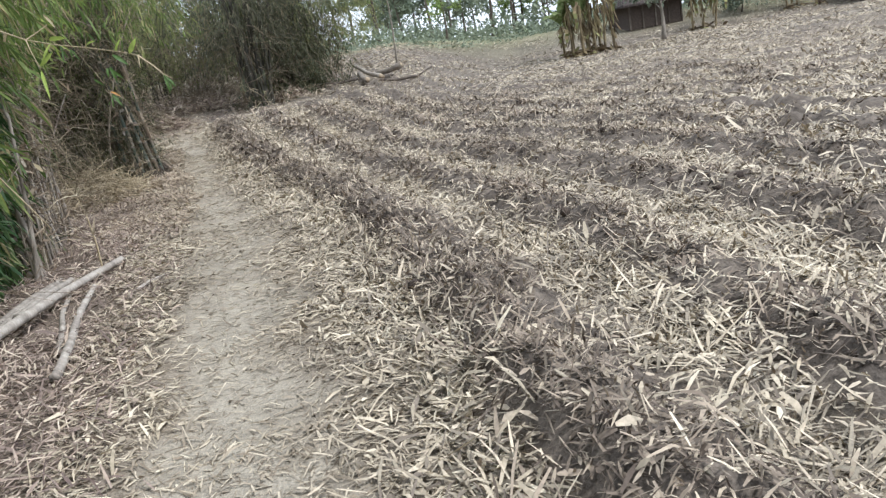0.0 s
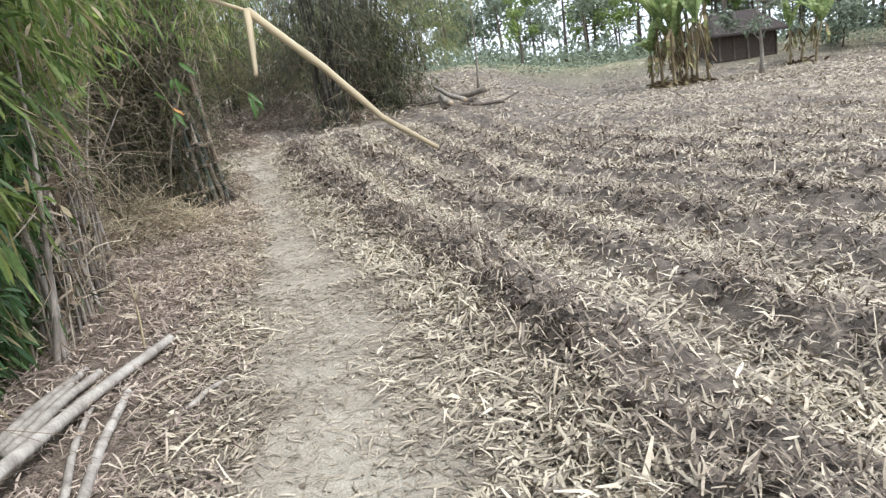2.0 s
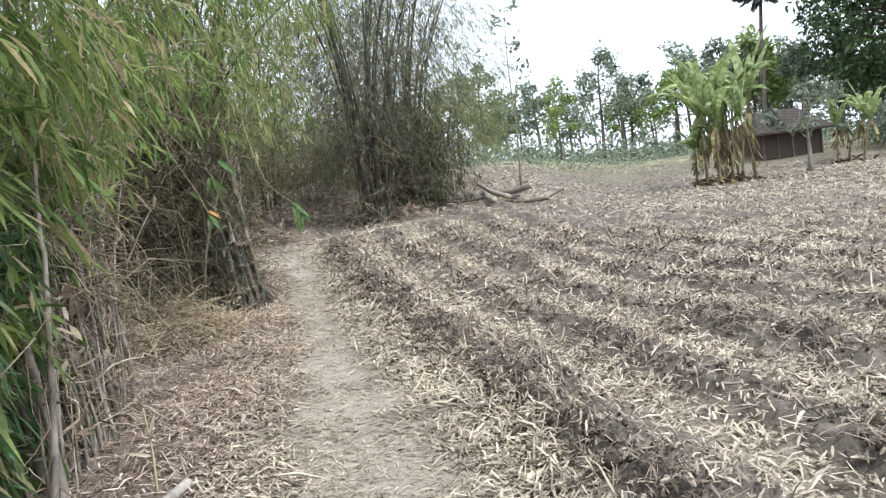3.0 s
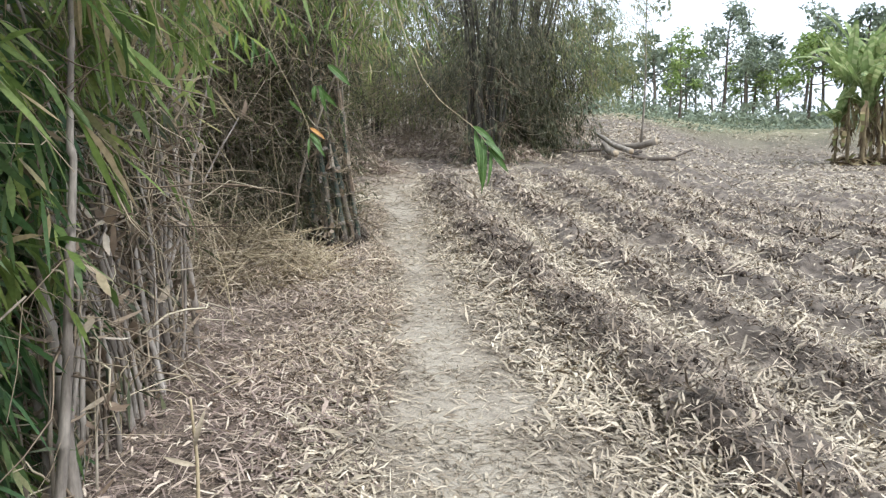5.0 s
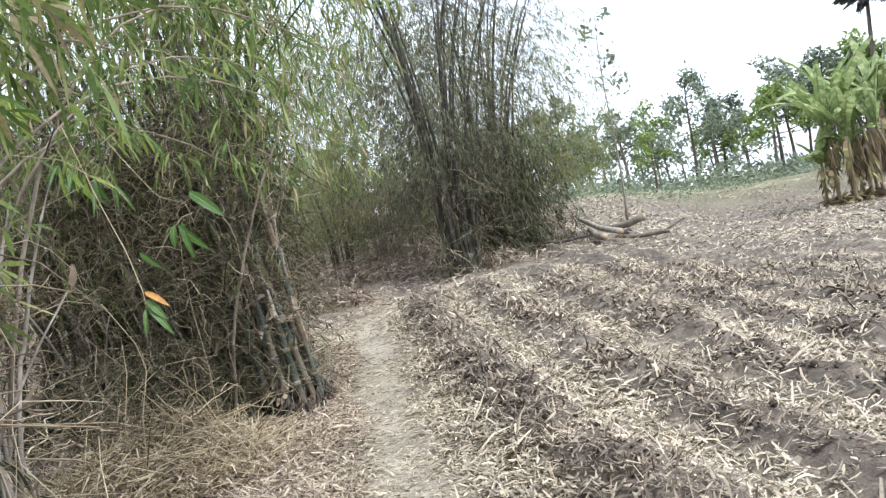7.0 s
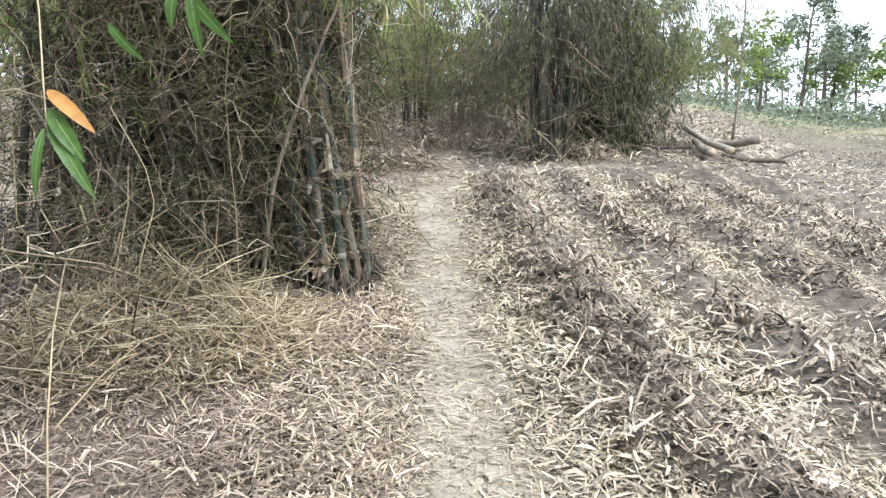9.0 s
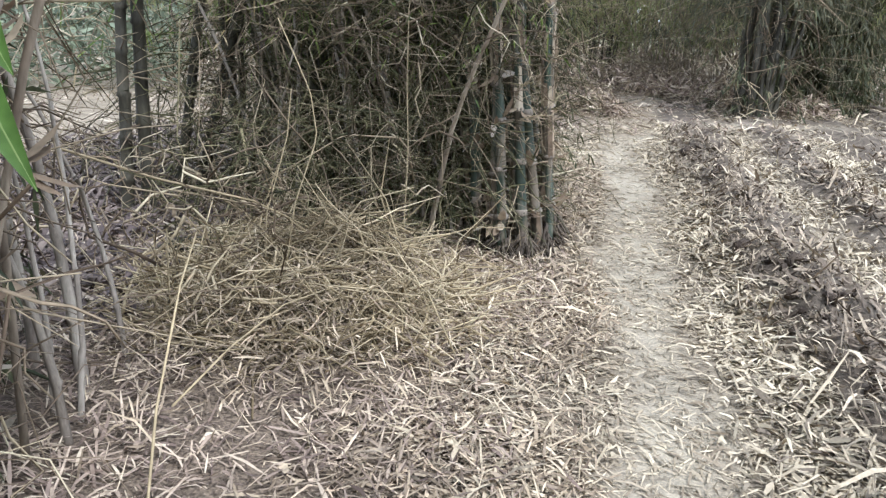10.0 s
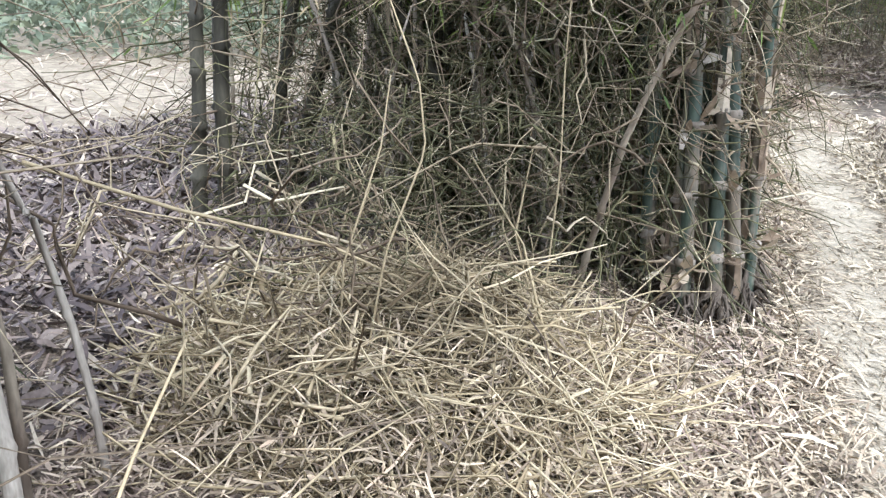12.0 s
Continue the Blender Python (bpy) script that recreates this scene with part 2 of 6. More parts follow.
M_BARK = solid_material("bark", (0.07, 0.055, 0.042), (0.20, 0.165, 0.13), 6, 0.9, 0.8, 0.02, (1, 1, 0.3))
M_BARK_PALE = solid_material("pale_bark", (0.22, 0.19, 0.15), (0.42, 0.375, 0.31), 8, 0.85, 0.4, 0.01, (1, 1, 0.4))
M_CUT = solid_material("cut_wood", (0.34, 0.26, 0.17), (0.52, 0.42, 0.29), 20, 0.8, 0.2, 0.003)
M_THATCH = solid_material("old_roof", (0.032, 0.025, 0.022), (0.085, 0.066, 0.056), 5, 0.95, 0.8, 0.03, (6, 6, 1))
M_WEAVE = solid_material("woven_wall", (0.06, 0.045, 0.036), (0.125, 0.096, 0.076), 12, 0.9, 0.5, 0.01, (1, 1, 3))

# ---- mesh helpers ----
RNG = np.random.default_rng(7)


def mesh_np(name, verts, loops, sizes, mat, smooth=False):
    """A mesh from arrays: vertices, corner indices and corners for each face."""
    me = bpy.data.meshes.new(name)
    verts = np.ascontiguousarray(verts, dtype=np.float32)
    loops = np.ascontiguousarray(loops, dtype=np.int32)
    sizes = np.ascontiguousarray(sizes, dtype=np.int32)
    me.vertices.add(len(verts))
    me.vertices.foreach_set("co", verts.ravel())
    me.loops.add(len(loops))
    me.loops.foreach_set("vertex_index", loops)
    me.polygons.add(len(sizes))
    me.polygons.foreach_set("loop_start", np.concatenate(([0], np.cumsum(sizes)[:-1])).astype(np.int32))
    me.update(calc_edges=True)
    me.validate()
    if smooth:
        me.polygons.foreach_set("use_smooth", np.ones(len(sizes), dtype=bool))
    me.materials.append(mat)
    return me


class Soup:
    """Gathers many blades and tubes into one mesh."""

    def __init__(self):
        self.v, self.l, self.s, self.n = [], [], [], 0

    def add(self, verts, loops, sizes):
        self.v.append(verts), self.l.append(loops + self.n), self.s.append(sizes)
        self.n += len(verts)

    def blades(self, p, d, length, width, side, droop=0.0, fold=0.0, mid=0.4):
        """Pointed leaves: from p along d, bending down by droop, folded along the midrib."""
        n = len(p)
        length, width, droop = (np.broadcast_to(np.asarray(a, float), (n,)) for a in (length, width, droop))
        d = d / np.linalg.norm(d, axis=1, keepdims=True)
        side = side - d * np.sum(side * d, axis=1, keepdims=True)
        side = side / (np.linalg.norm(side, axis=1, keepdims=True) + 1e-9)
        up = np.cross(side, d)

        def at(s):
            q = p + d * (length * s)[:, None]
            q[:, 2] -= droop * length * s * s
            return q
        one = np.ones(n)
        w = (width / 2)[:, None]
        a, c1, c2, e = at(0 * one), at(mid * one), at(0.75 * one), at(one)
        lift = up * w * fold
        v = np.stack([a, c1 - side * w + lift, c1 + side * w + lift, c2 - side * w * 0.75 + lift, c2 + side * w * 0.75 + lift, e], 1).reshape(-1, 3)
        base = (np.arange(n) * 6)[:, None]
        loops = (base + np.array([0, 2, 1, 1, 2, 4, 3, 3, 4, 5])).ravel()
        self.add(v, loops, np.tile([3, 4, 3], n))

    def flakes(self, p, d, length, width, side):
        """Plain four-cornered leaves for far crowns."""
        n = len(p)
        d = d / np.linalg.norm(d, axis=1, keepdims=True)
        side = side - d * np.sum(side * d, axis=1, keepdims=True)
        side = side / (np.linalg.norm(side, axis=1, keepdims=True) + 1e-9)
        w, h = (np.broadcast_to(width, (n,)) / 2)[:, None], np.broadcast_to(length, (n,))[:, None]
        m = p + d * h * 0.45
        v = np.stack([p, m - side * w, p + d * h - np.array([0, 0, 0.15]) * h, m + side * w], 1).reshape(-1, 3)
        self.add(v, np.arange(4 * n), np.full(n, 4))

    def shards(self, p, d, length, width, side, bend):
        """Flat dry leaf pieces with square ends and a bend in the middle."""
        n = len(p)
        d = d / np.linalg.norm(d, axis=1, keepdims=True)
        side = side - d * np.sum(side * d, axis=1, keepdims=True)
        side = side / (np.linalg.norm(side, axis=1, keepdims=True) + 1e-9)
        w, h = (width / 2)[:, None], (length / 2)[:, None]
        m = p.copy()
        m[:, 2] += bend * length
        a, e = p - d * h, p + d * h
        v = np.stack([a - side * w * 0.55, a + side * w * 0.55, m - side * w, m + side * w, e - side * w * 0.35, e + side * w * 0.35], 1).reshape(-1, 3)
        base = (np.arange(n) * 6)[:, None]
        loops = (base + np.array([0, 1, 3, 2, 2, 3, 5, 4])).ravel()
        self.add(v, loops, np.tile([4, 4], n))

    def tubes(self, pts, radii, sides=4):
        """Many tubes at once: pts is tubes x rings x 3, radii tubes x rings."""
        n, k, _ = pts.shape
        t = np.gradient(pts, axis=1)
        t /= np.linalg.norm(t, axis=2, keepdims=True) + 1e-9
        ref = np.where(np.abs(t[..., 2:3]) > 0.9, np.array([1.0, 0, 0]), np.array([0, 0, 1.0]))
        a = np.cross(t, ref)
        a /= np.linalg.norm(a, axis=2, keepdims=True) + 1e-9
        b = np.cross(t, a)
        ang = np.arange(sides) * 2 * math.pi / sides
        ring = a[:, :, None] * np.cos(ang)[None, None, :, None] + b[:, :, None] * np.sin(ang)[None, None, :, None]
        v = (pts[:, :, None] + ring * radii[:, :, None, None]).reshape(-1, 3)
        i, j = np.meshgrid(np.arange(k - 1), np.arange(sides), indexing="ij")
        q = np.stack([i * sides + j, i * sides + (j + 1) % sides, (i + 1) * sides + (j + 1) % sides, (i + 1) * sides + j], -1).reshape(-1, 4)
        base = (np.arange(n) * k * sides)[:, None, None]
        loops = (base + q[None]).ravel()
        sizes = np.full(n * len(q), 4)
        caps = np.concatenate([np.arange(sides)[::-1], (k - 1) * sides + np.arange(sides)])
        loops = np.concatenate([loops, (base[:, :, 0] + caps[None]).ravel()])
        sizes = np.concatenate([sizes, np.full(2 * n, sides)])
        self.add(v, loops, sizes)

    def mesh(self, name, mat, smooth=False):
        return mesh_np(name, np.concatenate(self.v), np.concatenate(self.l), np.concatenate(self.s), mat, smooth)


def part(name, me, parent, label="", kind="", m=None):
    ob = new(name, me)
    ob.parent = parent
    if m is not None:
        ob.matrix_basis = m
    return tagged(ob, label, "", "", kind)


def thing(name, x, y, z, label, category, group="", kind=""):
    ob = new(name)
    ob.location = (x, y, z)
    ob.empty_display_size = 0.2
    return tagged(ob, label, category, group, kind)


def unit(n, rng, flat=1.0):
    d = rng.normal(size=(n, 3))
    d[:, 2] *= flat
    return d / np.linalg.norm(d, axis=1, keepdims=True)


# ---- the lie of the land ----
def hashed(i, j, seed):
    h = (i.astype(np.int64) * 374761393 + j.astype(np.int64) * 668265263 + seed * 974634777) & 0xFFFFFFFF
    h = ((h ^ (h >> 13)) * 1274126177) & 0xFFFFFFFF
    return ((h ^ (h >> 16)) & 0xFFFF) / 65535.0


def vnoise(x, y, seed=0):
    """Smooth value noise from 0 to 1."""
    x, y = np.asarray(x, float), np.asarray(y, float)
    i, j = np.floor(x), np.floor(y)
    fx, fy = x - i, y - j
    fx, fy = fx * fx * (3 - 2 * fx), fy * fy * (3 - 2 * fy)
    i, j = i.astype(np.int64), j.astype(np.int64)
    a = hashed(i, j, seed) * (1 - fx) + hashed(i + 1, j, seed) * fx
    b = hashed(i, j + 1, seed) * (1 - fx) + hashed(i + 1, j + 1, seed) * fx
    return a * (1 - fy) + b * fy


def step(x, a, b):
    t = np.clip((x - a) / (b - a), 0, 1)
    return t * t * (3 - 2 * t)


TRACK_Y = [-30, 0, 3.4, 5.3, 7.1, 8.2, 9.4, 10.6, 11.6, 12.8, 14.4, 15.6, 17.1, 18.5, 26, 60]
TRACK_X = [2.0, -0.42, -0.97, -1.36, -1.76, -2.09, -2.46, -2.76, -3.07, -3.46, -3.95, -4.26, -4.78, -5.2, -7.0, -14]
TURN_OFF = [(-5.15, 18.3), (-5.2, 19.4), (-4.85, 20.7), (-4.1, 21.7), (-2.7, 22.3)]
_dense = np.linspace(-60, 400, 4601)
_rise = np.interp(_dense, [8, 10, 13.5, 17, 20, 22, 26, 34, 50, 80, 150, 400], [0, 0.04, 0.16, 0.36, 0.55, 0.72, 1.0, 1.45, 2.5, 3.1, 3.5, 3.5])
_rise = np.convolve(np.pad(_rise, 15, mode="edge"), np.ones(31) / 31, mode="valid")


def track_x(y):
    return np.interp(y, TRACK_Y, TRACK_X)


def track_distance(x, y):
    """Metres from the middle of the trodden path, which bends off to the field's far edge."""
    d = np.abs(x - track_x(y)) * 0.93 + np.where(y > 19.2, (y - 19.2) * 3, 0)
    for (x0, y0), (x1, y1) in zip(TURN_OFF, TURN_OFF[1:]):
        vx, vy = x1 - x0, y1 - y0
        s = np.clip(((x - x0) * vx + (y - y0) * vy) / (vx * vx + vy * vy), 0, 1)
        d = np.minimum(d, np.hypot(x - x0 - s * vx, y - y0 - s * vy))
    return d


FURROWS = [0.5, 0.87, 2.0, 3.08, 4.3, 5.5, 6.6, 7.8, 9.0, 10.2, 11.3, 12.5, 13.7, 14.9, 30]


def zones(x, y):
    """What covers the ground at x, y, and its height."""
    x, y = np.broadcast_arrays(np.asarray(x, float), np.asarray(y, float))
    u = x - track_x(y) + 0.14 * (vnoise(x * 0.8, y * 0.8, 3) - 0.5) + 0.08 * (vnoise(x * 2.6, y * 2.6, 4) - 0.5)
    u = u + 0.40 * step(y, 8, 13) * step(u, 0.15, 0.55)
    field = step(u, 0.78, 0.95) * (1 - step(y - 0.35 * (x + 5), 19.9, 21.2)) + 0.45 * step(u, 0.9, 2.0) * step(y - 0.35 * (x + 5), 20.2, 22.5) * (1 - step(y + 0.3 * x, 29, 33))
    phase = np.interp(u, FURROWS, np.arange(len(FURROWS)))
    ridge = (0.5 - 0.5 * np.cos(2 * math.pi * phase)) * step(u, 0.86, 1.0)
    rows = 1 - 0.55 * step(u, 5.0, 10.0)
    ridge = ridge * rows + (1 - rows) * 0.7 * step(vnoise(x * 2.0 + 5, y * 1.3, 15), 0.35, 0.75)
    ridge *= 0.55 + 0.6 * vnoise(x * 1.5, y * 1.5, 5)
    d = track_distance(x, y)
    track = 1 - step(d * (1 + 0.45 * step(y, 8.5, 12)) + 0.30 * (vnoise(x * 2.2, y * 2.2, 8) - 0.5) + 0.22 * (vnoise(x * 7, y * 7, 17) - 0.5), 0.06, 0.60)
    track = track * (1 - 0.6 * step(x, -5.0, -3.2) * step(y, 19.6, 21))
    z = np.interp(y, _dense, _rise) * (1 - 0.95 * step((x + 2) / np.maximum(y, 8), 0.02, 0.2) * (1 - 0.55 * step(y, 42, 52)))
    z = z + field * (0.125 * ridge * (0.5 + 0.5 * rows) + 0.085 * np.exp(-((u - 1.24) / 0.2) ** 2) * (0.5 + 0.9 * vnoise(x * 1.9, y * 1.9, 16)) + 0.10 * (vnoise(x * 5, y * 5, 6) - 0.4) * (0.4 + ridge) + 0.09 * (vnoise(x * 12, y * 12, 7) - 0.4) * (0.35 + ridge))
    left = 1 - step(u, -1.6, -0.5)
    z = z - 0.03 * track * (1 - step(d, 0.2, 0.6)) + 0.05 * left * (vnoise(x * 1.4, y * 1.4, 9) - 0.3) + 0.012 * (vnoise(x * 9, y * 9, 10) - 0.5)
    far = np.hypot(x + 1, y - 8)
    z = z + 0.9 * step(far, 55, 110) * (vnoise(x * 0.05, y * 0.05, 11) - 0.5)
    litter = np.clip(step(-u, -1.0, -0.1) + 0.35 * step(1 - ridge, 0.3, 0.9) * field, 0, 1) * (1 - step(y, 30, 36))
    grass = step(y - 0.05 * x + 5 * vnoise(x * 0.35, y * 0.35, 12), 45, 53) * (0.4 + 0.6 * vnoise(x * 0.25, y * 0.25, 13))
    dry = np.clip(0.75 * step(u, -0.9, -0.2) * step(1.05 - u, 0, 0.3) + step(-x + 0.15 * y, 11.0, 13.0) + step(y + 0.6 * x, 27, 33) * 0.12 + 0.9 * step(0.45 - ridge, 0.05, 0.35) * field * (0.4 + 0.6 * vnoise(x * 1.7, y * 1.7, 14)), 0, 1)
    return z, dict(track=track * 0.9, litter=litter, grass=grass, dry=dry), ridge, field, u


def height(x, y):
    return zones(x, y)[0]


def ground_sheet():
    def axis(lo, hi, fine, far):
        mid = np.arange(lo, hi, fine)
        out = np.cumsum(np.geomspace(fine * 1.5, 60, 42))
        out = out[out < far]
        return np.concatenate([lo - out[::-1], mid, hi + out])
    xs, ys = axis(-6.5, 5.0, 0.062, 600), axis(0.5, 23.0, 0.068, 900)
    gx, gy = np.meshgrid(xs, ys)
    z, cover, *_ = zones(gx, gy)
    nx, ny = len(xs), len(ys)
    i, j = np.meshgrid(np.arange(nx - 1), np.arange(ny - 1))
    q = np.stack([j * nx + i, j * nx + i + 1, (j + 1) * nx + i + 1, (j + 1) * nx + i], -1).reshape(-1, 4)
    me = mesh_np("ground", np.stack([gx, gy, z], -1).reshape(-1, 3), q.ravel(), np.full(len(q), 4), M_GROUND, True)
    for k, v in cover.items():
        me.attributes.new(k, "FLOAT", "POINT").data.foreach_set("value", v.astype(np.float32).ravel())
    return tagged(new("ground", me), "ploughed field soil with a trodden dusty footpath", "ground", "", "structure")


ground_sheet()


# ---- straw, husks and fallen leaves on the ground ----
def scatter(x0, x1, y0, y1, n, weight, rng):
    """About n places in a rectangle, kept by a weight from 0 to 1."""
    x, y = rng.uniform(x0, x1, n), rng.uniform(y0, y1, n)
    z, cover, ridge, field, u = zones(x, y)
    keep = rng.random(n) < weight(x, y, cover, ridge, field, u)
    return x[keep], y[keep], z[keep]


def strew(soup, x, y, z, length, width, rng, tilt=0.25, lift=0.012):
    n = len(x)
    a = rng.uniform(0, 2 * math.pi, n)
    d = np.stack([np.cos(a), np.sin(a), rng.normal(0, tilt, n)], 1)
    ln = length * rng.lognormal(0, 0.45, n)
    w = width * rng.lognormal(0, 0.35, n)
    side = np.stack([-np.sin(a), np.cos(a), rng.normal(0, 0.5, n)], 1)
    p = np.stack([x, y, z + lift * rng.uniform(0.2, 1.6, n) + np.abs(d[:, 2]) * ln * 0.3], 1)
    soup.shards(p, d, ln, w, side, rng.normal(0.02, 0.09, n))


def litter_all():
    rng = np.random.default_rng(11)
    s = Soup()
    clumpy = lambda x, y, f, k: step(vnoise(x * f, y * f, k), 0.25, 0.75)
    for x0, x1, y0, y1, n, ln, w in ((-6, 3, 1.2, 12, 195000, 0.070, 0.0118), (-1.5, 4, 1.5, 5.5, 45000, 0.08, 0.0105), (3, 9, 3, 12, 80000, 0.09, 0.018), (-7, 8, 12, 19, 140000, 0.068, 0.0125), (-6, 17, 19, 28, 70000, 0.09, 0.015), (8, 17, 7, 19, 30000, 0.11, 0.022)):
        x, y, z = scatter(x0, x1, y0, y1, n, lambda x, y, c, r, f, u: f * (0.12 + 0.88 * step(0.56 - r, 0.0, 0.42)) * (0.25 + 0.75 * clumpy(x, y, 2.4, 21)) * (1 - 0.45 * np.exp(-((u - 1.16) / 0.16) ** 2)), rng)
        strew(s, x, y, z, ln, w, rng, 0.42, 0.028)
    x, y, z = scatter(-9, 26, 21, 50, 90000, lambda x, y, c, r, f, u: step(u, 1.0, 2.5) * step(y - 0.35 * (x + 5), 19.5, 21.5) * (1 - 0.6 * c["grass"]) * (0.25 + 0.75 * clumpy(x, y, 0.6, 27)), rng)
    strew(s, x, y, z, 0.13, 0.026, rng, 0.3, 0.03)
    # husks gathered along the bottoms of the furrows
    for x0, x1, y0, y1, n, ln, w in ((-6, 6, 1.2, 12, 130000, 0.075, 0.0122), (-7, 5, 12, 21, 85000, 0.08, 0.0145)):
        x, y, z = scatter(x0, x1, y0, y1, n, lambda x, y, c, r, f, u: step(f, 0.1, 0.5) * (sum(np.exp(-((u - k) / 0.19) ** 2) for k in (2.0, 3.08, 4.3, 5.5, 6.6, 7.8)) + 2.6 * np.exp(-((u - 0.86) / 0.15) ** 2)) * (0.35 + 0.65 * clumpy(x, y, 1.1, 25)), rng)
        strew(s, x, y, z, ln, w, rng, 0.35, 0.035)
    tagged(new("field_straw", s.mesh("field_straw", M_STRAW)), "pale dry maize leaves and husks strewn over the furrows", "straw", "", "stuff")
    s = Soup()
    x, y, z = scatter(-6.2, 1.5, 1.0, 21, 290000, lambda x, y, c, r, f, u: (1 - 0.8 * f) * step(u, -1.2, -0.3) * step(2.0 - u, 0, 1) * (0.7 + 0.3 * step(1 - c["track"], 0.1, 0.75)) * (0.35 + 0.65 * clumpy(x, y, 2.1, 22)), rng)
    strew(s, x, y, z, 0.058, 0.0075, rng, 0.16, 0.008)
    verge = Soup()
    x, y, z = scatter(-6.2, 1.5, 1.0, 20, 150000, lambda x, y, c, r, f, u: step(1 - c["track"], 0.5, 0.95) * step(u, -0.9, -0.4) * step(1.15 - u, 0, 0.25) * (0.35 + 0.65 * clumpy(x, y, 1.7, 28)), rng)
    strew(verge, x, y, z, 0.078, 0.0118, rng, 0.24, 0.014)
    # the thick bands of straw trodden aside to the path's two edges
    for lo, hi, n in ((0.52, 1.06, 19000), (-1.05, -0.55, 10000)):
        y = rng.uniform(1.0, 19.0, n)
        x = track_x(y) + (lo + hi) / 2 - 0.30 * step(y, 8, 13) * (lo > 0) + rng.normal(0, (hi - lo) * 0.27, n)
        keep = rng.random(n) < 0.3 + 0.7 * clumpy(x, y, 1.5, 34)
        x, y = x[keep], y[keep]
        strew(verge, x, y, height(x, y), 0.078, 0.0108, rng, 0.26, 0.022)
    # husk strips lying thick before the tight clump
    front = Soup()
    x, y, z = scatter(-6.2, -2.6, 8.5, 17, 95000, lambda x, y, c, r, f, u: step(u, -1.7, -0.9) * (1 - step(u, -0.5, -0.2)) * (0.25 + 0.75 * clumpy(x, y, 1.4, 29)), rng)
    strew(front, x, y, z, 0.07, 0.0082, rng, 0.3, 0.03)
    tagged(new("clump_straw", front.mesh("clump_straw", M_STRAW_GOLD)), "golden husk strips lying thick before the tight bamboo clump", "straw", "", "stuff")
    tagged(new("verge_straw", verge.mesh("verge_straw", M_STRAW)), "pale straw lying thick along both edges of the path", "straw", "", "stuff")
    tagged(new("path_straw", s.mesh("path_straw", M_PATH_STRAW)), "short trodden straw along the dusty footpath", "straw", "", "stuff")
    s = Soup()
    for x0, x1, y0, y1, n, ln, w in ((-7.5, -0.8, 1.5, 16, 140000, 0.08, 0.0088), (-16, -2, 4, 28, 36000, 0.155, 0.015)):
        x, y, z = scatter(x0, x1, y0, y1, n, lambda x, y, c, r, f, u: (1.0 if ln < 0.15 else np.where((x > -8.0) & (y < 17), 0.0, 1.0)) * np.maximum(step(-u, 0.35, 0.9) * (1 - 0.6 * c["dry"]), step(y, 18.5, 20) * (1 - step(u, 2.0, 3.5)) * step(1 - c["track"], 0.2, 0.8)) * (0.3 + 0.7 * clumpy(x, y, 1.3, 23)), rng)
        strew(s, x, y, z, ln, w, rng, 0.33, 0.03)
    tagged(new("leaf_litter", s.mesh("leaf_litter", M_LITTER)), "brown fallen bamboo leaves and sheaths beside the path", "leaf litter", "", "stuff")
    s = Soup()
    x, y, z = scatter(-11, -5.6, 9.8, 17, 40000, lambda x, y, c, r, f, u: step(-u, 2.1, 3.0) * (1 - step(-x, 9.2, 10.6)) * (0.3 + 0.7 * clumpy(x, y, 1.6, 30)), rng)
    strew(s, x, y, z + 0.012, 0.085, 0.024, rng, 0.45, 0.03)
    tagged(new("dark_litter", s.mesh("dark_litter", M_LITTER_DARK)), "purple-brown fallen leaves with the bamboo's shade in their colour", "leaf litter", "", "stuff")
    s = Soup()
    for x0, x1, y0, y1, n, ln, w in ((-6, 4, 1.2, 12, 170000, 0.07, 0.010), (-7, 7, 12, 20, 70000, 0.10, 0.02)):
        x, y, z = scatter(x0, x1, y0, y1, n, lambda x, y, c, r, f, u: step(f, 0.3, 0.8) * step(r, 0.3, 0.8) * (0.25 + 0.75 * clumpy(x, y, 2.0, 26)), rng)
        strew(s, x, y, z, ln, w, rng, 0.5, 0.03)
    x, y, z = scatter(-6, 1.5, 1.5, 20, 130000, lambda x, y, c, r, f, u: step(f, 0.3, 0.8) * np.exp(-((u - 1.2) / 0.27) ** 2), rng)
    strew(s, x, y, z, 0.07, 0.010, rng, 0.6, 0.03)
    tagged(new("ridge_residue", s.mesh("ridge_residue", M_RESIDUE)), "grey-brown crop residue turned up with the ridges", "crop residue", "", "stuff")
    # clods turned up along the ridges
    s = Soup()
    x, y, z = scatter(-5.5, 6, 2, 20, 14000, lambda x, y, c, r, f, u: f * step(r, 0.45, 0.9) * (0.3 + 0.7 * vnoise(x * 1.5, y * 1.5, 24)), rng)
    n = len(x)
    rad = 0.014 * rng.lognormal(0, 0.4, n)
    ax = unit(n, rng, 0.6)
    k = np.array([-1.0, -0.55, 0.1, 0.7, 1.0])
    pts = np.stack([x, y, z + rad * 0.3], 1)[:, None] + ax[:, None] * (rad[:, None] * k)[..., None]
    s.tubes(pts, rad[:, None] * np.array([0.25, 0.8, 1.0, 0.7, 0.2]) * rng.uniform(0.7, 1.2, (n, 5)), 6)
    # larger lumps along the first ridge and here and there on the others
    x, y, z = scatter(-5.5, 5, 1.5, 19, 5200, lambda x, y, c, r, f, u: f * (np.exp(-((u - 1.22) / 0.16) ** 2) + 0.22 * step(r, 0.5, 0.9)) * step(vnoise(x * 1.3, y * 1.3, 33), 0.3, 0.7), rng)
    n = len(x)
    rad = 0.027 * rng.lognormal(0, 0.38, n)
    ax = unit(n, rng, 0.5)
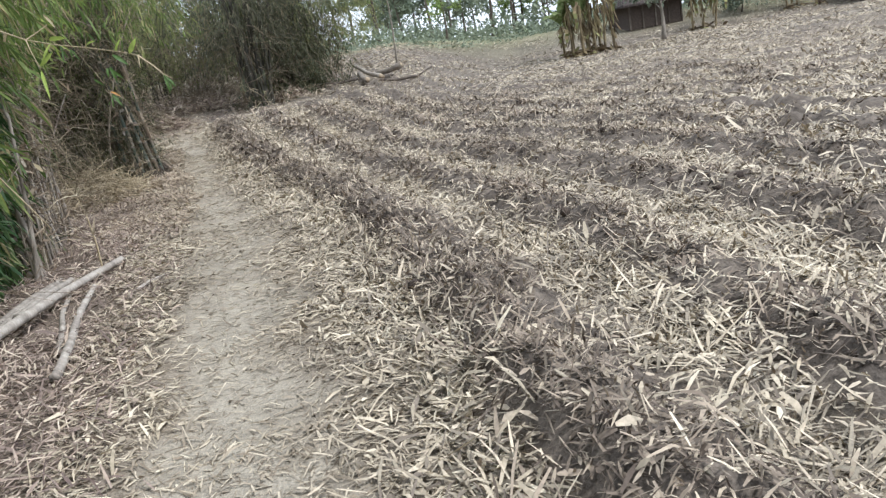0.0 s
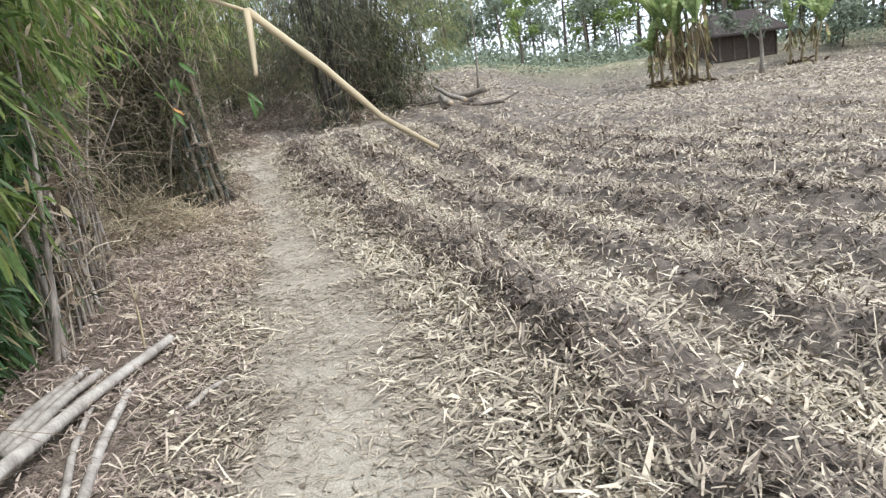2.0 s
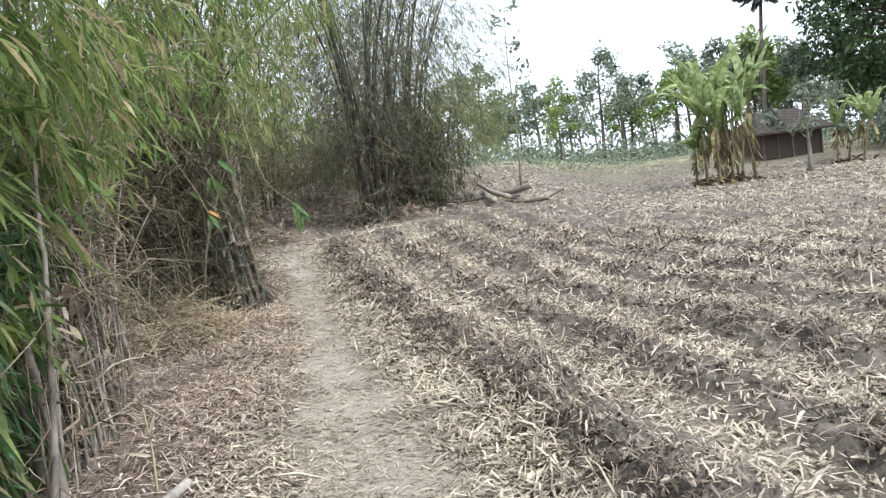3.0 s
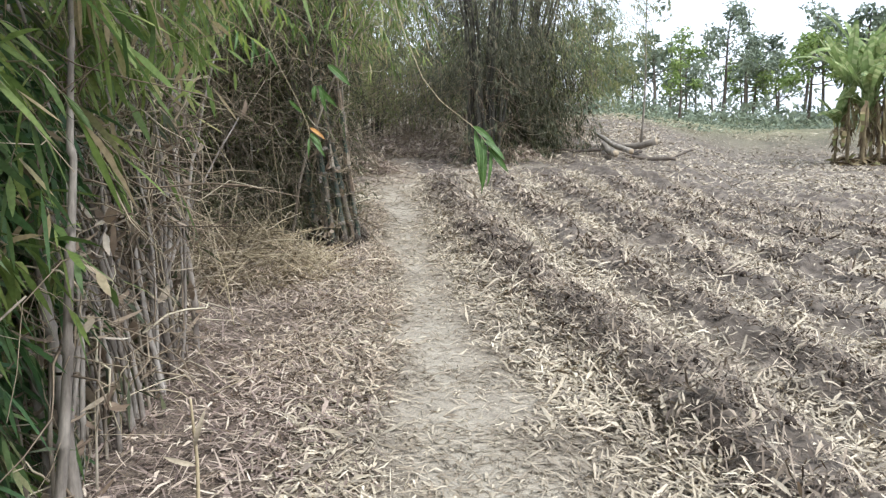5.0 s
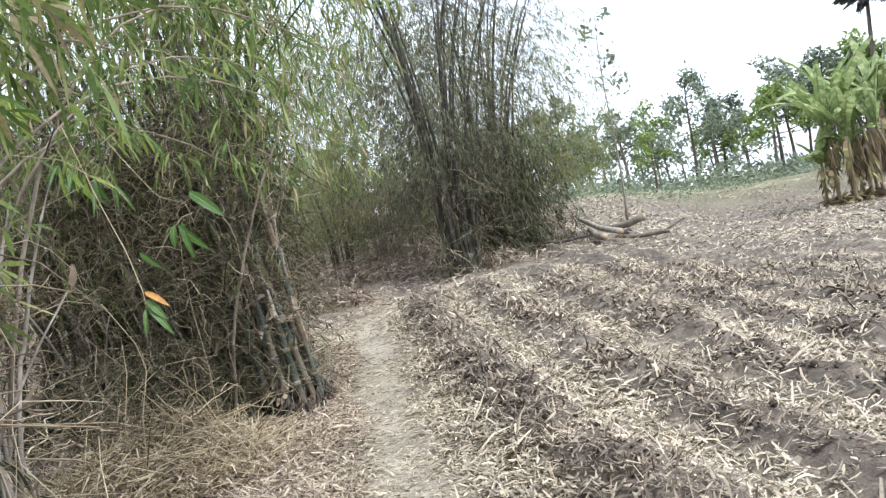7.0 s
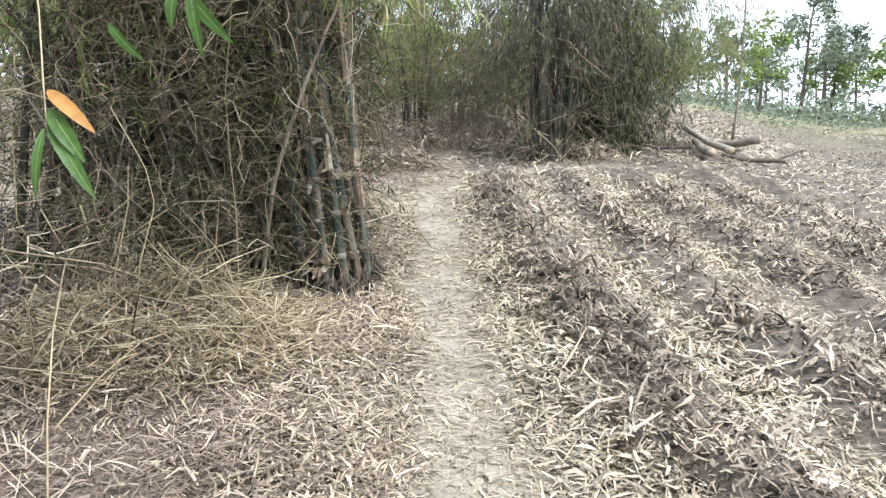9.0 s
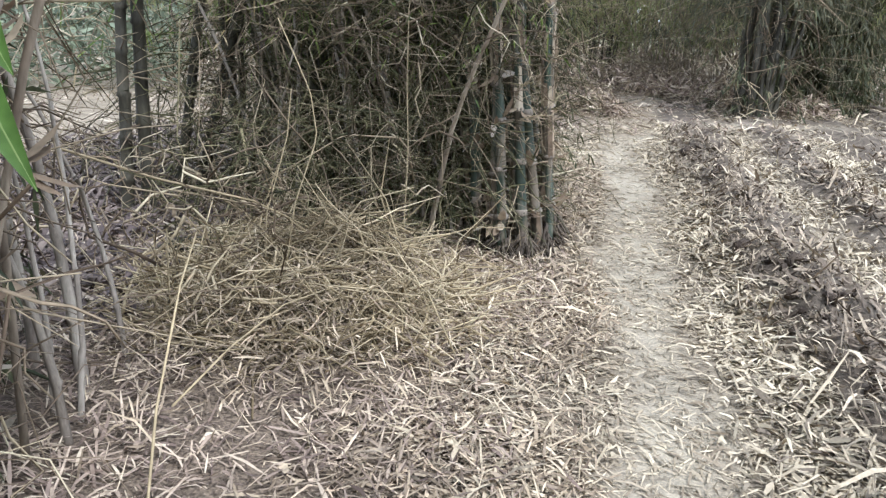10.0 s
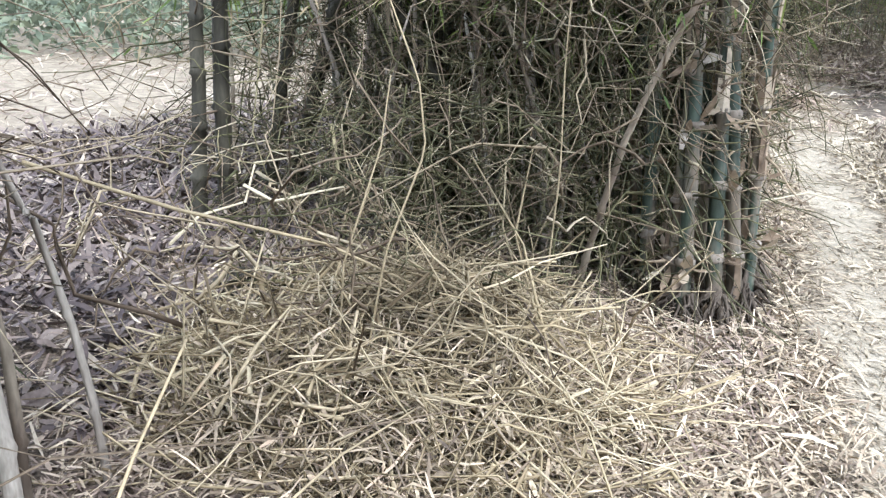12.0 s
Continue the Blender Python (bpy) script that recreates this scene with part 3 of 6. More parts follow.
    pts = np.stack([x, y, z + rad * 0.35], 1)[:, None] + ax[:, None] * (rad[:, None] * k)[..., None]
    s.tubes(pts, rad[:, None] * np.array([0.3, 0.8, 1.0, 0.75, 0.25]) * rng.uniform(0.65, 1.25, (n, 5)), 7)
    tagged(new("soil_clods", s.mesh("soil_clods", M_CLOD)), "dark crumbly clods of earth along the ploughed ridges", "soil clods", "", "stuff")


litter_all()


# ---- bamboo ----
def culm_mesh(name, rng, tall, radius, arch, mat, lower=0.34):
    """One culm with swollen nodes, rising and arching over along +x."""
    n_node = int(tall / lower)
    s = np.concatenate([[k / n_node, (k + 0.07) / n_node, (k + 0.93) / n_node] for k in range(n_node)])
    bulge = np.tile([1.26, 0.99, 0.97], n_node)
    wob = rng.normal(0, 0.012, (len(s), 2)).cumsum(0) * 0.35
    x = arch * tall * s ** 2.2 + wob[:, 0]
    y = wob[:, 1]
    z = tall * s * (1 - 0.28 * abs(arch) * s ** 2)
    soup = Soup()
    soup.tubes(np.stack([x, y, z], 1)[None], (radius * (1 - 0.75 * s) * bulge)[None], 6)
    return soup.mesh(name, mat, True), np.stack([x, y, z], 1)


VARIANTS = {}


def culms(kind):
    """Six shapes of culm of a kind, made once."""
    if kind not in VARIANTS:
        rng = np.random.default_rng(sum(map(ord, kind)))
        mat, tall, rad, arch = {"green": (M_CULM_GREEN, 7.5, 0.042, 0.35), "dry": (M_CULM_DRY, 4.6, 0.024, 0.40),
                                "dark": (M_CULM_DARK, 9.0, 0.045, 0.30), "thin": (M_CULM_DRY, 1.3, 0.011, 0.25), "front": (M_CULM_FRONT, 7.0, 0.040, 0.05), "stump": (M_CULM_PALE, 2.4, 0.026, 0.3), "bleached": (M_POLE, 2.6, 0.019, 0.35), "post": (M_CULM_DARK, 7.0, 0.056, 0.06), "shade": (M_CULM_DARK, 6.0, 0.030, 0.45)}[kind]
        VARIANTS[kind] = [culm_mesh("culm", rng, tall * rng.uniform(0.8, 1.15), rad * rng.uniform(0.75, 1.2), arch * rng.uniform(0.3, 1.3), mat) for _ in range(6)]
    return VARIANTS[kind]


def plant_culm(parent, kind, x, y, yaw, rng, scale=1.0, lean=3.0, west=0.0):
    """A culm on the ground as a part of its clump. Returns points along it in world space."""
    me, pts = culms(kind)[rng.integers(6)]
    m = Matrix.Translation((x, y, float(height(x, y)) - 0.03)) @ pose(0, 0, 0, 0, -west, 0) @ pose(0, 0, 0, rng.normal(0, lean), rng.normal(0, lean), math.degrees(yaw)) @ Matrix.Scale(scale, 4)
    part("culm", me, parent, "", "", Matrix.Translation(-Vector(parent.location)) @ m)
    w = np.array(m)
    return pts @ w[:3, :3].T + w[:3, 3]


def sprays(soup, twigs, p, out, rng, leaves=9, ln=0.15, w=0.017, reach=0.45, droop=0.9, hang=0.9, plain=False):
    """Leafy twigs that arch out from p and hang: p and out are n x 3."""
    n = len(p)
    out = out / (np.linalg.norm(out, axis=1, keepdims=True) + 1e-9)
    r = reach * rng.uniform(0.5, 1.4, n)
    s = np.linspace(0, 1, 5)
    pts = p[:, None] + out[:, None] * (r[:, None] * s)[..., None]
    pts[..., 2] += r[:, None] * (0.25 * s - hang * s * s)
    if twigs is not None:
        twigs.tubes(pts, np.full((n, 1), 0.0028) * (1.3 - s), 3)
    t = rng.uniform(0.25, 1.0, (n, leaves))
    base = p[:, None] + out[:, None] * (r[:, None] * t)[..., None]
    base[..., 2] += r[:, None] * (0.25 * t - hang * t * t)
    d = out[:, None] * rng.uniform(0.1, 0.8, (n, leaves))[..., None] + rng.normal(0, 0.42, (n, leaves, 3))
    d[..., 2] -= droop * rng.uniform(0.4, 1.5, (n, leaves))
    k = n * leaves
    side = rng.normal(size=(k, 3))
    side[:, 2] *= 0.3
    if plain:
        soup.flakes(base.reshape(-1, 3), d.reshape(-1, 3), ln * rng.lognormal(0, 0.28, k), w * rng.lognormal(0, 0.2, k), side)
        return
    soup.blades(base.reshape(-1, 3), d.reshape(-1, 3), ln * rng.lognormal(0, 0.28, k), w * rng.lognormal(0, 0.2, k), side, rng.uniform(0.05, 0.4, k), 0.15)


def tangle(soup, p, rng, length=0.7, radius=0.0035, sag=0.3, flat=0.7, rings=4, sides=3):
    """Dry bare twigs, bent at each joint."""
    n = len(p)
    d = unit(n, rng, flat)
    s = np.linspace(0, 1, rings)
    ln = length * np.minimum(rng.lognormal(0, 0.45, n), 2.2)
    kink = np.concatenate([np.zeros((n, 1, 3)), rng.normal(0, 0.085, (n, rings - 1, 3)).cumsum(1)], 1)
    pts = p[:, None] + (d[:, None] * s[None, :, None] + kink) * ln[:, None, None]
    pts[..., 2] -= sag * ln[:, None] * s * s
    floor = height(pts[..., 0], pts[..., 1]) + 0.01
    pts[..., 2] = np.maximum(pts[..., 2], floor)
    soup.tubes(pts, radius * rng.lognormal(0, 0.35, n)[:, None] * (1.15 - 0.75 * s), sides)


def sheaths(soup, tracks, rng, per=5, top=1.9, off=0.03, size=1.0):
    """Papery husks that stand off the culms near the ground."""
    ps, ds, ss = [], [], []
    for pts in tracks:
        for _ in range(per):
            z0 = pts[0, 2] + rng.uniform(0.05, top)
            k = int(np.argmin(np.abs(pts[:, 2] - z0)))
            a = rng.uniform(0, 2 * math.pi)
            o = np.array([math.cos(a), math.sin(a), 0])
            ps.append(pts[k] + o * off)
            ds.append(o * rng.uniform(0.1, 0.9) + np.array([0, 0, rng.uniform(-0.3, 1.1)]))
            ss.append(np.array([-o[1], o[0], 0.1]))
    n = len(ps)
    soup.blades(np.array(ps), np.array(ds), size * rng.uniform(0.12, 0.30, n), size * rng.uniform(0.04, 0.085, n), np.array(ss), rng.uniform(0, 0.3, n), 0.5, 0.35)


def collars(soup, tracks, rng):
    """Old husks wrapped round the joints, split and flaring at their tops."""
    for pts in tracks:
        for k in range(0, min(len(pts) - 3, 27), 3):
            high = pts[k, 2] - pts[0, 2]
            if rng.random() > (0.14 if high < 0.8 else 0.42):
                continue
            a, b = pts[k], pts[k + 3]
            r = 0.0385 * (1 - 0.75 * k / len(pts))
            up = (b - a) / np.linalg.norm(b - a)
            # each husk is a ring of strips, torn to uneven lengths and curling out
            turn = rng.uniform(0, 6.3)
            for j in range(int(rng.integers(5, 9))):
                t = turn + j * 0.78
                o, q = np.array([math.cos(t), math.sin(t), 0]), np.array([-math.sin(t), math.cos(t), 0])
                ln, curl = np.linalg.norm(b - a) * rng.uniform(0.35, 1.05), rng.exponential(0.35) * r
                rows = []
                for f, out in ((0.0, 1.2), (0.35, 1.17), (0.7, 1.2), (1.0, 1.22)):
                    c = a + up * ln * f + o * (r * out + curl * f * f)
                    w = r * 0.5 * (1 - 0.35 * f * f)
                    rows += [c - q * w, c + q * w]
                soup.add(np.array(rows), np.array([0, 1, 3, 2, 2, 3, 5, 4, 4, 5, 7, 6]), np.array([4, 4, 4]))


def node_rings(soup, tracks, rng):
    """The pale waxy ring under each joint of a green culm."""
    for pts in tracks:
        for k in range(3, min(len(pts) - 3, 30), 3):
            a, b = pts[k], pts[k + 3]
            r = 0.0385 * (1 - 0.75 * k / len(pts))
            f = np.array([-0.05, -0.02, 0.035, 0.06]) * rng.uniform(0.7, 1.3)
            soup.tubes((a + (b - a) * f[:, None])[None], r * np.array([[1.06, 1.28, 1.28, 1.06]]), 9)


def husk_plates(soup, tracks, rng):
    """Broad stiff husks that stick out flat from the joints."""
    ps, ds, ss = [], [], []
    for pts in tracks:
        for k in range(6, min(len(pts) - 3, 27), 3):
            if rng.random() < 0.5:
                a = rng.uniform(0, 2 * math.pi)
                ps.append(pts[k] + np.array([math.cos(a), math.sin(a), 0]) * 0.05)
                ds.append([math.cos(a), math.sin(a), rng.normal(-0.1, 0.5)])
                ss.append([-math.sin(a), math.cos(a), rng.normal(0, 0.6)])
    n = len(ps)
    soup.shards(np.array(ps), np.array(ds), rng.uniform(0.08, 0.19, n), rng.uniform(0.035, 0.07, n), np.array(ss), rng.normal(0.05, 0.1, n))


def root_collar(soup, x, y, rng):
    """The lumpy, fibrous foot of a culm."""
    n = 46
    a, q = rng.uniform(0, 2 * math.pi, n), rng.uniform(0.2, 1.0, n)
    o = np.stack([np.cos(a), np.sin(a), 0 * a], 1)
    p = np.array([x, y, float(height(x, y))]) + o * 0.035 + np.array([0, 0, 1.0]) * (0.03 + 0.16 * rng.random(n))[:, None]
    s = np.linspace(0, 1, 4)
    end = o * (0.05 + 0.07 * q)[:, None] + np.array([0, 0, -1.0]) * (0.06 + 0.1 * rng.random(n))[:, None]
    pts = p[:, None] + end[:, None] * s[None, :, None] + rng.normal(0, 0.008, (n, 4, 3))
    soup.tubes(pts, 0.008 * rng.lognormal(0, 0.35, n)[:, None] * (1.2 - 0.6 * s), 4)


def node_twigs(soup, tracks, rng):
    """Short side shoots that stand off the joints."""
    ps, ds = [], []
    for pts in tracks:
        for k in range(3, min(len(pts), 30), 3):
            for _ in range(rng.integers(1, 4)):
                a = rng.uniform(0, 2 * math.pi)
                ps.append(pts[k])
                ds.append([math.cos(a), math.sin(a), rng.uniform(-0.2, 0.7)])
    p, d = np.array(ps), np.array(ds)
    n = len(p)
    s = np.linspace(0, 1, 4)
    pts = p[:, None] + d[:, None] * (rng.uniform(0.07, 0.34, n)[:, None] * s)[..., None] + rng.normal(0, 0.008, (n, 4, 3))
    soup.tubes(pts, 0.0055 * rng.lognormal(0, 0.3, n)[:, None] * (1.2 - 0.6 * s), 4)


def clump(label, cx, cy, rx, ry, n, kinds, rng, scale=1.0, turn=None):
    """A clump of culms. Returns the thing and the culms' courses."""
    ob = thing("bamboo_clump", cx, cy, float(height(cx, cy)), label, "bamboo", "bamboo clumps beside the path")
    courses = []
    for _ in range(n):
        a, r = rng.uniform(0, 2 * math.pi), math.sqrt(rng.uniform(0.05, 1))
        x, y = cx + rx * r * math.cos(a), cy + ry * r * math.sin(a)
        yaw = math.atan2(ry * r * math.sin(a), rx * r * math.cos(a)) + rng.normal(0, 0.5) if turn is None else turn + rng.normal(0, 0.7)
        courses.append(plant_culm(ob, kinds[rng.integers(len(kinds))], x, y, yaw, rng, scale * rng.uniform(0.8, 1.15)))
    return ob, courses


def dress(ob, soup, name, mat, label=""):
    """Adds gathered blades or twigs to a clump as one part."""
    me = soup.mesh(name, mat)
    part(name, me, ob, label, "stuff", Matrix.Translation(-Vector(ob.location)))


def hedge():
    """The row of leafy clumps along the path's near stretch."""
    rng = np.random.default_rng(31)
    for cy, n_spray, low in ((1.4, 900, 0.85), (3.3, 1150, 0.9), (5.2, 1300, 0.6), (7.0, 430, 0.9), (8.6, 170, 1.6)):
        cx = float(track_x(cy)) - 3.1
        # the near-black culms darken the hedge's inside by colour, as shade would
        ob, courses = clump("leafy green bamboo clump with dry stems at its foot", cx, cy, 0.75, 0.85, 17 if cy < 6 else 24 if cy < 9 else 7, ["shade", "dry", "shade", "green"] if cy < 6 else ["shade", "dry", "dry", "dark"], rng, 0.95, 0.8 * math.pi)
        leaf, twig, inner, low_leaf = Soup(), Soup(), Soup(), Soup()

        def face(y, z):
            lump = 0.9 * (vnoise(y * 0.9, z * 0.9, 41) - 0.5) + 0.45 * (vnoise(y * 2.5, z * 2.5, 42) - 0.5)
            return track_x(y) - 2.2 + 0.42 * np.clip(z - 1.3, -1, 2.6) + lump
        # sprays gathered in bunches, with gaps between
        bunches = n_spray // 9
        by = rng.uniform(cy - 1.1, cy + 1.1, bunches)
        bz = low + (5.0 - low) * rng.random(bunches) ** (1.25 if cy > 6 else 0.95)
        y = by.repeat(9) + rng.normal(0, 0.13, bunches * 9)
        z = np.maximum(bz.repeat(9) + rng.normal(0, 0.13, bunches * 9), low * 0.8)
        x = face(y, z) - rng.exponential(0.3, bunches).repeat(9) + rng.normal(0, 0.12, bunches * 9)
        p = np.stack([x, y, z + height(x, y)], 1)
        o = np.stack([rng.uniform(0.1, 1.0, bunches), rng.normal(0, 0.8, bunches), rng.normal(0.1, 0.35, bunches)], 1).repeat(9, 0) + rng.normal(0, 0.3, (len(p), 3))
        sprays(leaf, twig, p, o, rng, 8, 0.185, 0.025, 0.42, 0.7)
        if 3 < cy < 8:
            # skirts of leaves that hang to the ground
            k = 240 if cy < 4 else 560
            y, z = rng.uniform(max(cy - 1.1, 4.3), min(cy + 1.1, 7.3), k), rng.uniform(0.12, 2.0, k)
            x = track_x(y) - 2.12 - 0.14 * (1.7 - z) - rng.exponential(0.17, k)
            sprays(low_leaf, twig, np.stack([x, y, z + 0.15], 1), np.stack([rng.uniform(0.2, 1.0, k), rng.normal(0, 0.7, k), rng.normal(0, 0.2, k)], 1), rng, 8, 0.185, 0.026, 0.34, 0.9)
        # the inside of the hedge, its shade put into the leaf colour
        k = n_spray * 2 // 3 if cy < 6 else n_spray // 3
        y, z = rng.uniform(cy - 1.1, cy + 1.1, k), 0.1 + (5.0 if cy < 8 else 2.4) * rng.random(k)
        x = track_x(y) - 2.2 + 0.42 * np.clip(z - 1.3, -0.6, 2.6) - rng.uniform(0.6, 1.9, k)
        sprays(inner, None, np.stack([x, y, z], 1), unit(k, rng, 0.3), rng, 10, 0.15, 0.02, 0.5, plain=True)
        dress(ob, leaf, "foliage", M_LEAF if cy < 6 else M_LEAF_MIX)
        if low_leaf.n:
            dress(ob, low_leaf, "lower_foliage", M_LEAF_LOW, "deep green lower leaves")
        dress(ob, inner, "shade_foliage", M_LEAF_SHADE)
        # bare twigs, thicker towards the ground
        k = 420 if cy < 6 else 350
        ty = rng.uniform(cy - 1.2, cy + 1.2, k)
        tz = rng.random(k) ** 1.5 * (low + 1.2)
        tx = track_x(ty) - 2.35 - rng.exponential(0.5, k)
        tangle(twig, np.stack([tx, ty, tz + height(tx, ty)], 1), rng, 0.6, 0.004)
        dress(ob, twig, "brushwood", M_TWIG, "thin bare twigs")
        for _ in range(50 if cy < 6 else 85):
            ty = rng.uniform(cy - 1.1, cy + 1.1)
            tx = float(track_x(ty)) - 2.25 - rng.exponential(0.4)
            plant_culm(ob, "thin", tx, ty, rng.uniform(0, 6.3), rng, rng.uniform(0.5, 1.2), 9.0)


def path_clump():
    """The tight clump whose feet stand at the path's edge."""
    rng = np.random.default_rng(32)
    ob = thing("bamboo_clump", -4.9, 13.3, float(height(-4.9, 13.3)), "tight bamboo clump with green and husky culms at the path edge", "bamboo", "bamboo clumps beside the path")
    courses = []
    front = [(-4.38, 13.48), (-4.43, 13.30), (-4.51, 13.42), (-4.66, 13.26), (-4.40, 13.68), (-4.49, 13.76), (-4.61, 13.60), (-4.80, 13.36), (-4.56, 13.20), (-4.75, 13.70), (-4.98, 13.55), (-4.46, 13.90)]
    for x, y in front:
        courses.append(plant_culm(ob, "front", x, y, rng.uniform(0, 6.3), rng, rng.uniform(0.85, 1.1), 2.0, rng.uniform(5.5, 9.5)))
    # near-black culms behind: the clump's inner shade is put into their colour
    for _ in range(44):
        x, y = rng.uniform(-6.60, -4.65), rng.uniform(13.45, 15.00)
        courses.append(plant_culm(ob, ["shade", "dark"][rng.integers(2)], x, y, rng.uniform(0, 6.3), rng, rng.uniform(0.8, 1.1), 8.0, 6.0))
    for k in range(26):
        x = rng.uniform(-6.9, -4.75)
        plant_culm(ob, ("dry", "bleached", "stump")[k % 3], x, rng.uniform(12.95, 13.5), rng.uniform(0, 6.3), rng, rng.uniform(0.7, 1.15), 9.0, 3.0)
    husk = Soup()
    sheaths(husk, courses[:12], rng, 13, 2.6, 0.034, 0.7)
    sheaths(husk, courses[:12], rng, 7, 0.3, 0.036, 0.7)
    wrapped = Soup()
    collars(wrapped, courses[:12], rng)
    dress(ob, wrapped, "wrapped_husk", M_SHEATH, "brown husks wrapped round the joints")
    rings, plates = Soup(), Soup()
    node_rings(rings, courses[:12], rng)
    dress(ob, rings, "node_ring", M_CULM_PALE, "pale waxy rings at the joints")
    husk_plates(plates, courses[:12], rng)
    dress(ob, plates, "stiff_husk", M_POLE, "pale stiff husks sticking out from the joints")
    sheaths(husk, courses[12:], rng, 2, 2.6)
    dress(ob, husk, "husk", M_SHEATH, "papery brown husks round the culms")
    roots = Soup()
    for x, y in front:
        root_collar(roots, x, y, rng)
    dress(ob, roots, "root_collar", M_BARK, "fibrous dark-brown roots at the culms' feet")
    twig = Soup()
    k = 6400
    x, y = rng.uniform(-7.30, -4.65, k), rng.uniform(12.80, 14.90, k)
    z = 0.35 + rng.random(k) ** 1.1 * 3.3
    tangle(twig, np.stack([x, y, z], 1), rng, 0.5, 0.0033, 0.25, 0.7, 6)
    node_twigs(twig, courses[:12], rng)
    # darker than the outer twigs: the shade within is in their tone
    dress(ob, twig, "brushwood", M_TWIG_SHADE, "dense tangle of bare twigs")
    twig = Soup()
    k = 1500
    x, y = rng.uniform(-6.90, -4.55, k), rng.uniform(12.40, 13.35, k)
    tangle(twig, np.stack([x, y, 0.3 + rng.random(k) ** 0.75 * 3.2], 1), rng, 0.5, 0.0026, 0.3, 0.7, 6)
    fine = Soup()
    k = 420
    x, y, z = rng.uniform(-6.9, -4.5, k), rng.uniform(12.7, 13.5, k), rng.uniform(1.5, 3.4, k)
    sprays(fine, twig, np.stack([x, y, z], 1), unit(k, rng, 0.3), rng, 6, 0.075, 0.009, 0.4, 0.5)
    dress(ob, fine, "young_foliage", M_LEAF_MIX, "sparse small yellowish leaves")
    k = 420
    x, y = rng.uniform(-4.80, -4.32, k), rng.uniform(13.10, 13.90, k)
    tangle(twig, np.stack([x, y, 0.4 + rng.random(k) * 2.6], 1), rng, 0.2, 0.0038, 0.1)
    dress(ob, twig, "outer_brushwood", M_TWIG, "paler bare twigs on the outside")
    leaf, tw = Soup(), Soup()
    k = 1350
    x, y = rng.uniform(-7.30, -4.00, k), rng.uniform(12.10, 16.20, k)
    z = 2.7 + 3.6 * rng.random(k) ** 0.9
    x = x + 0.25 * np.clip(z - 2.6, 0, 2)
    sprays(leaf, tw, np.stack([x, y, z], 1), unit(k, rng, 0.3), rng, 9)
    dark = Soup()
    # canopy added out of view over the path, to keep sun off the clump
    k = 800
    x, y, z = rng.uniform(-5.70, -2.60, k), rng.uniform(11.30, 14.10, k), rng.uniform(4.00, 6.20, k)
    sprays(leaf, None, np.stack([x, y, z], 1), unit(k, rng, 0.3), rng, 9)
    # leaves filling the clump's depth, coloured dark to give its inner shade
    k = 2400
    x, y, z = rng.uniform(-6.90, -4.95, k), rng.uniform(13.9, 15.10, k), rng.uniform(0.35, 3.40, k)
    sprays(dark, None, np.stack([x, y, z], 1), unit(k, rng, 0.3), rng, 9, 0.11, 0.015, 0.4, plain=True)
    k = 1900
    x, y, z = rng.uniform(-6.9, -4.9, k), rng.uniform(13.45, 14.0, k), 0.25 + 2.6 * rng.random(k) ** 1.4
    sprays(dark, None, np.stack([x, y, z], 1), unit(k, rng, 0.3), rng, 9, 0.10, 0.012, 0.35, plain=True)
    dress(ob, dark, "shade_foliage", M_LEAF_SHADE)
    dress(ob, leaf, "foliage", M_LEAF_MIX)
    dress(ob, tw, "leaf_stalk", M_TWIG)
    # the cut brush heaped at its foot
    heap = thing("brush_heap", -5.25, 11.7, float(height(-5.25, 11.7)), "heap of dry yellow straw and thin cut bamboo twigs", "brush heap")
    pale = Soup()
    # bunched this way and that, with dark gaps between
    k, per = 300, 8
    a, r = rng.uniform(0, 2 * math.pi, k), np.sqrt(rng.random(k))
    bx, by = -5.1 + 0.85 * r * np.cos(a), 11.8 + 0.85 * r * np.sin(a)
    bd = unit(k, rng, 0.2).repeat(per, 0) + rng.normal(0, 0.5, (k * per, 3)) * np.array([1, 1, 0.55])
    bd /= np.linalg.norm(bd, axis=1, keepdims=True)
    n = k * per
    x, y = bx.repeat(per) + rng.normal(0, 0.1, n), by.repeat(per) + rng.normal(0, 0.1, n)
    z = height(x, y) + (0.52 * (1 - r ** 1.2) * rng.random(k)).repeat(per) + 0.06 * rng.random(n)
    q = np.linspace(0, 1, 4)
    bend = np.concatenate([np.zeros((n, 1, 3)), rng.normal(0, 0.1, (n, 3, 3)).cumsum(1)], 1)
    ln = np.minimum(0.44 * rng.lognormal(0, 0.45, n), 0.95)
    pts = np.stack([x, y, z], 1)[:, None] + (bd[:, None] * (q - 0.4)[None, :, None] + bend) * ln[:, None, None]
    pts[..., 2] = np.maximum(pts[..., 2], height(pts[..., 0], pts[..., 1]) + 0.01)
    pale.tubes(pts, 0.0041 * rng.lognormal(0, 0.4, n)[:, None] * (1.15 - 0.7 * q), 3)
    dress(heap, pale, "straw", M_TWIG_PALE, "pale yellow dry stalks")
    long = Soup()
    k = 130
    a, r = rng.uniform(0, 2 * math.pi, k), np.sqrt(rng.random(k))
    x, y = -5.95 + 1.2 * r * np.cos(a), 12.1 + 1.1 * r * np.sin(a)
    tangle(long, np.stack([x, y, height(x, y) + 0.2 + 0.4 * rng.random(k)], 1), rng, 0.55, 0.0052, 0.1, 0.9, 7)
    dress(heap, long, "brushwood", M_TWIG, "longer bent bare twigs")
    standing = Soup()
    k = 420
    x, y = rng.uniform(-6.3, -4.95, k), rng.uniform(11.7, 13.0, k)
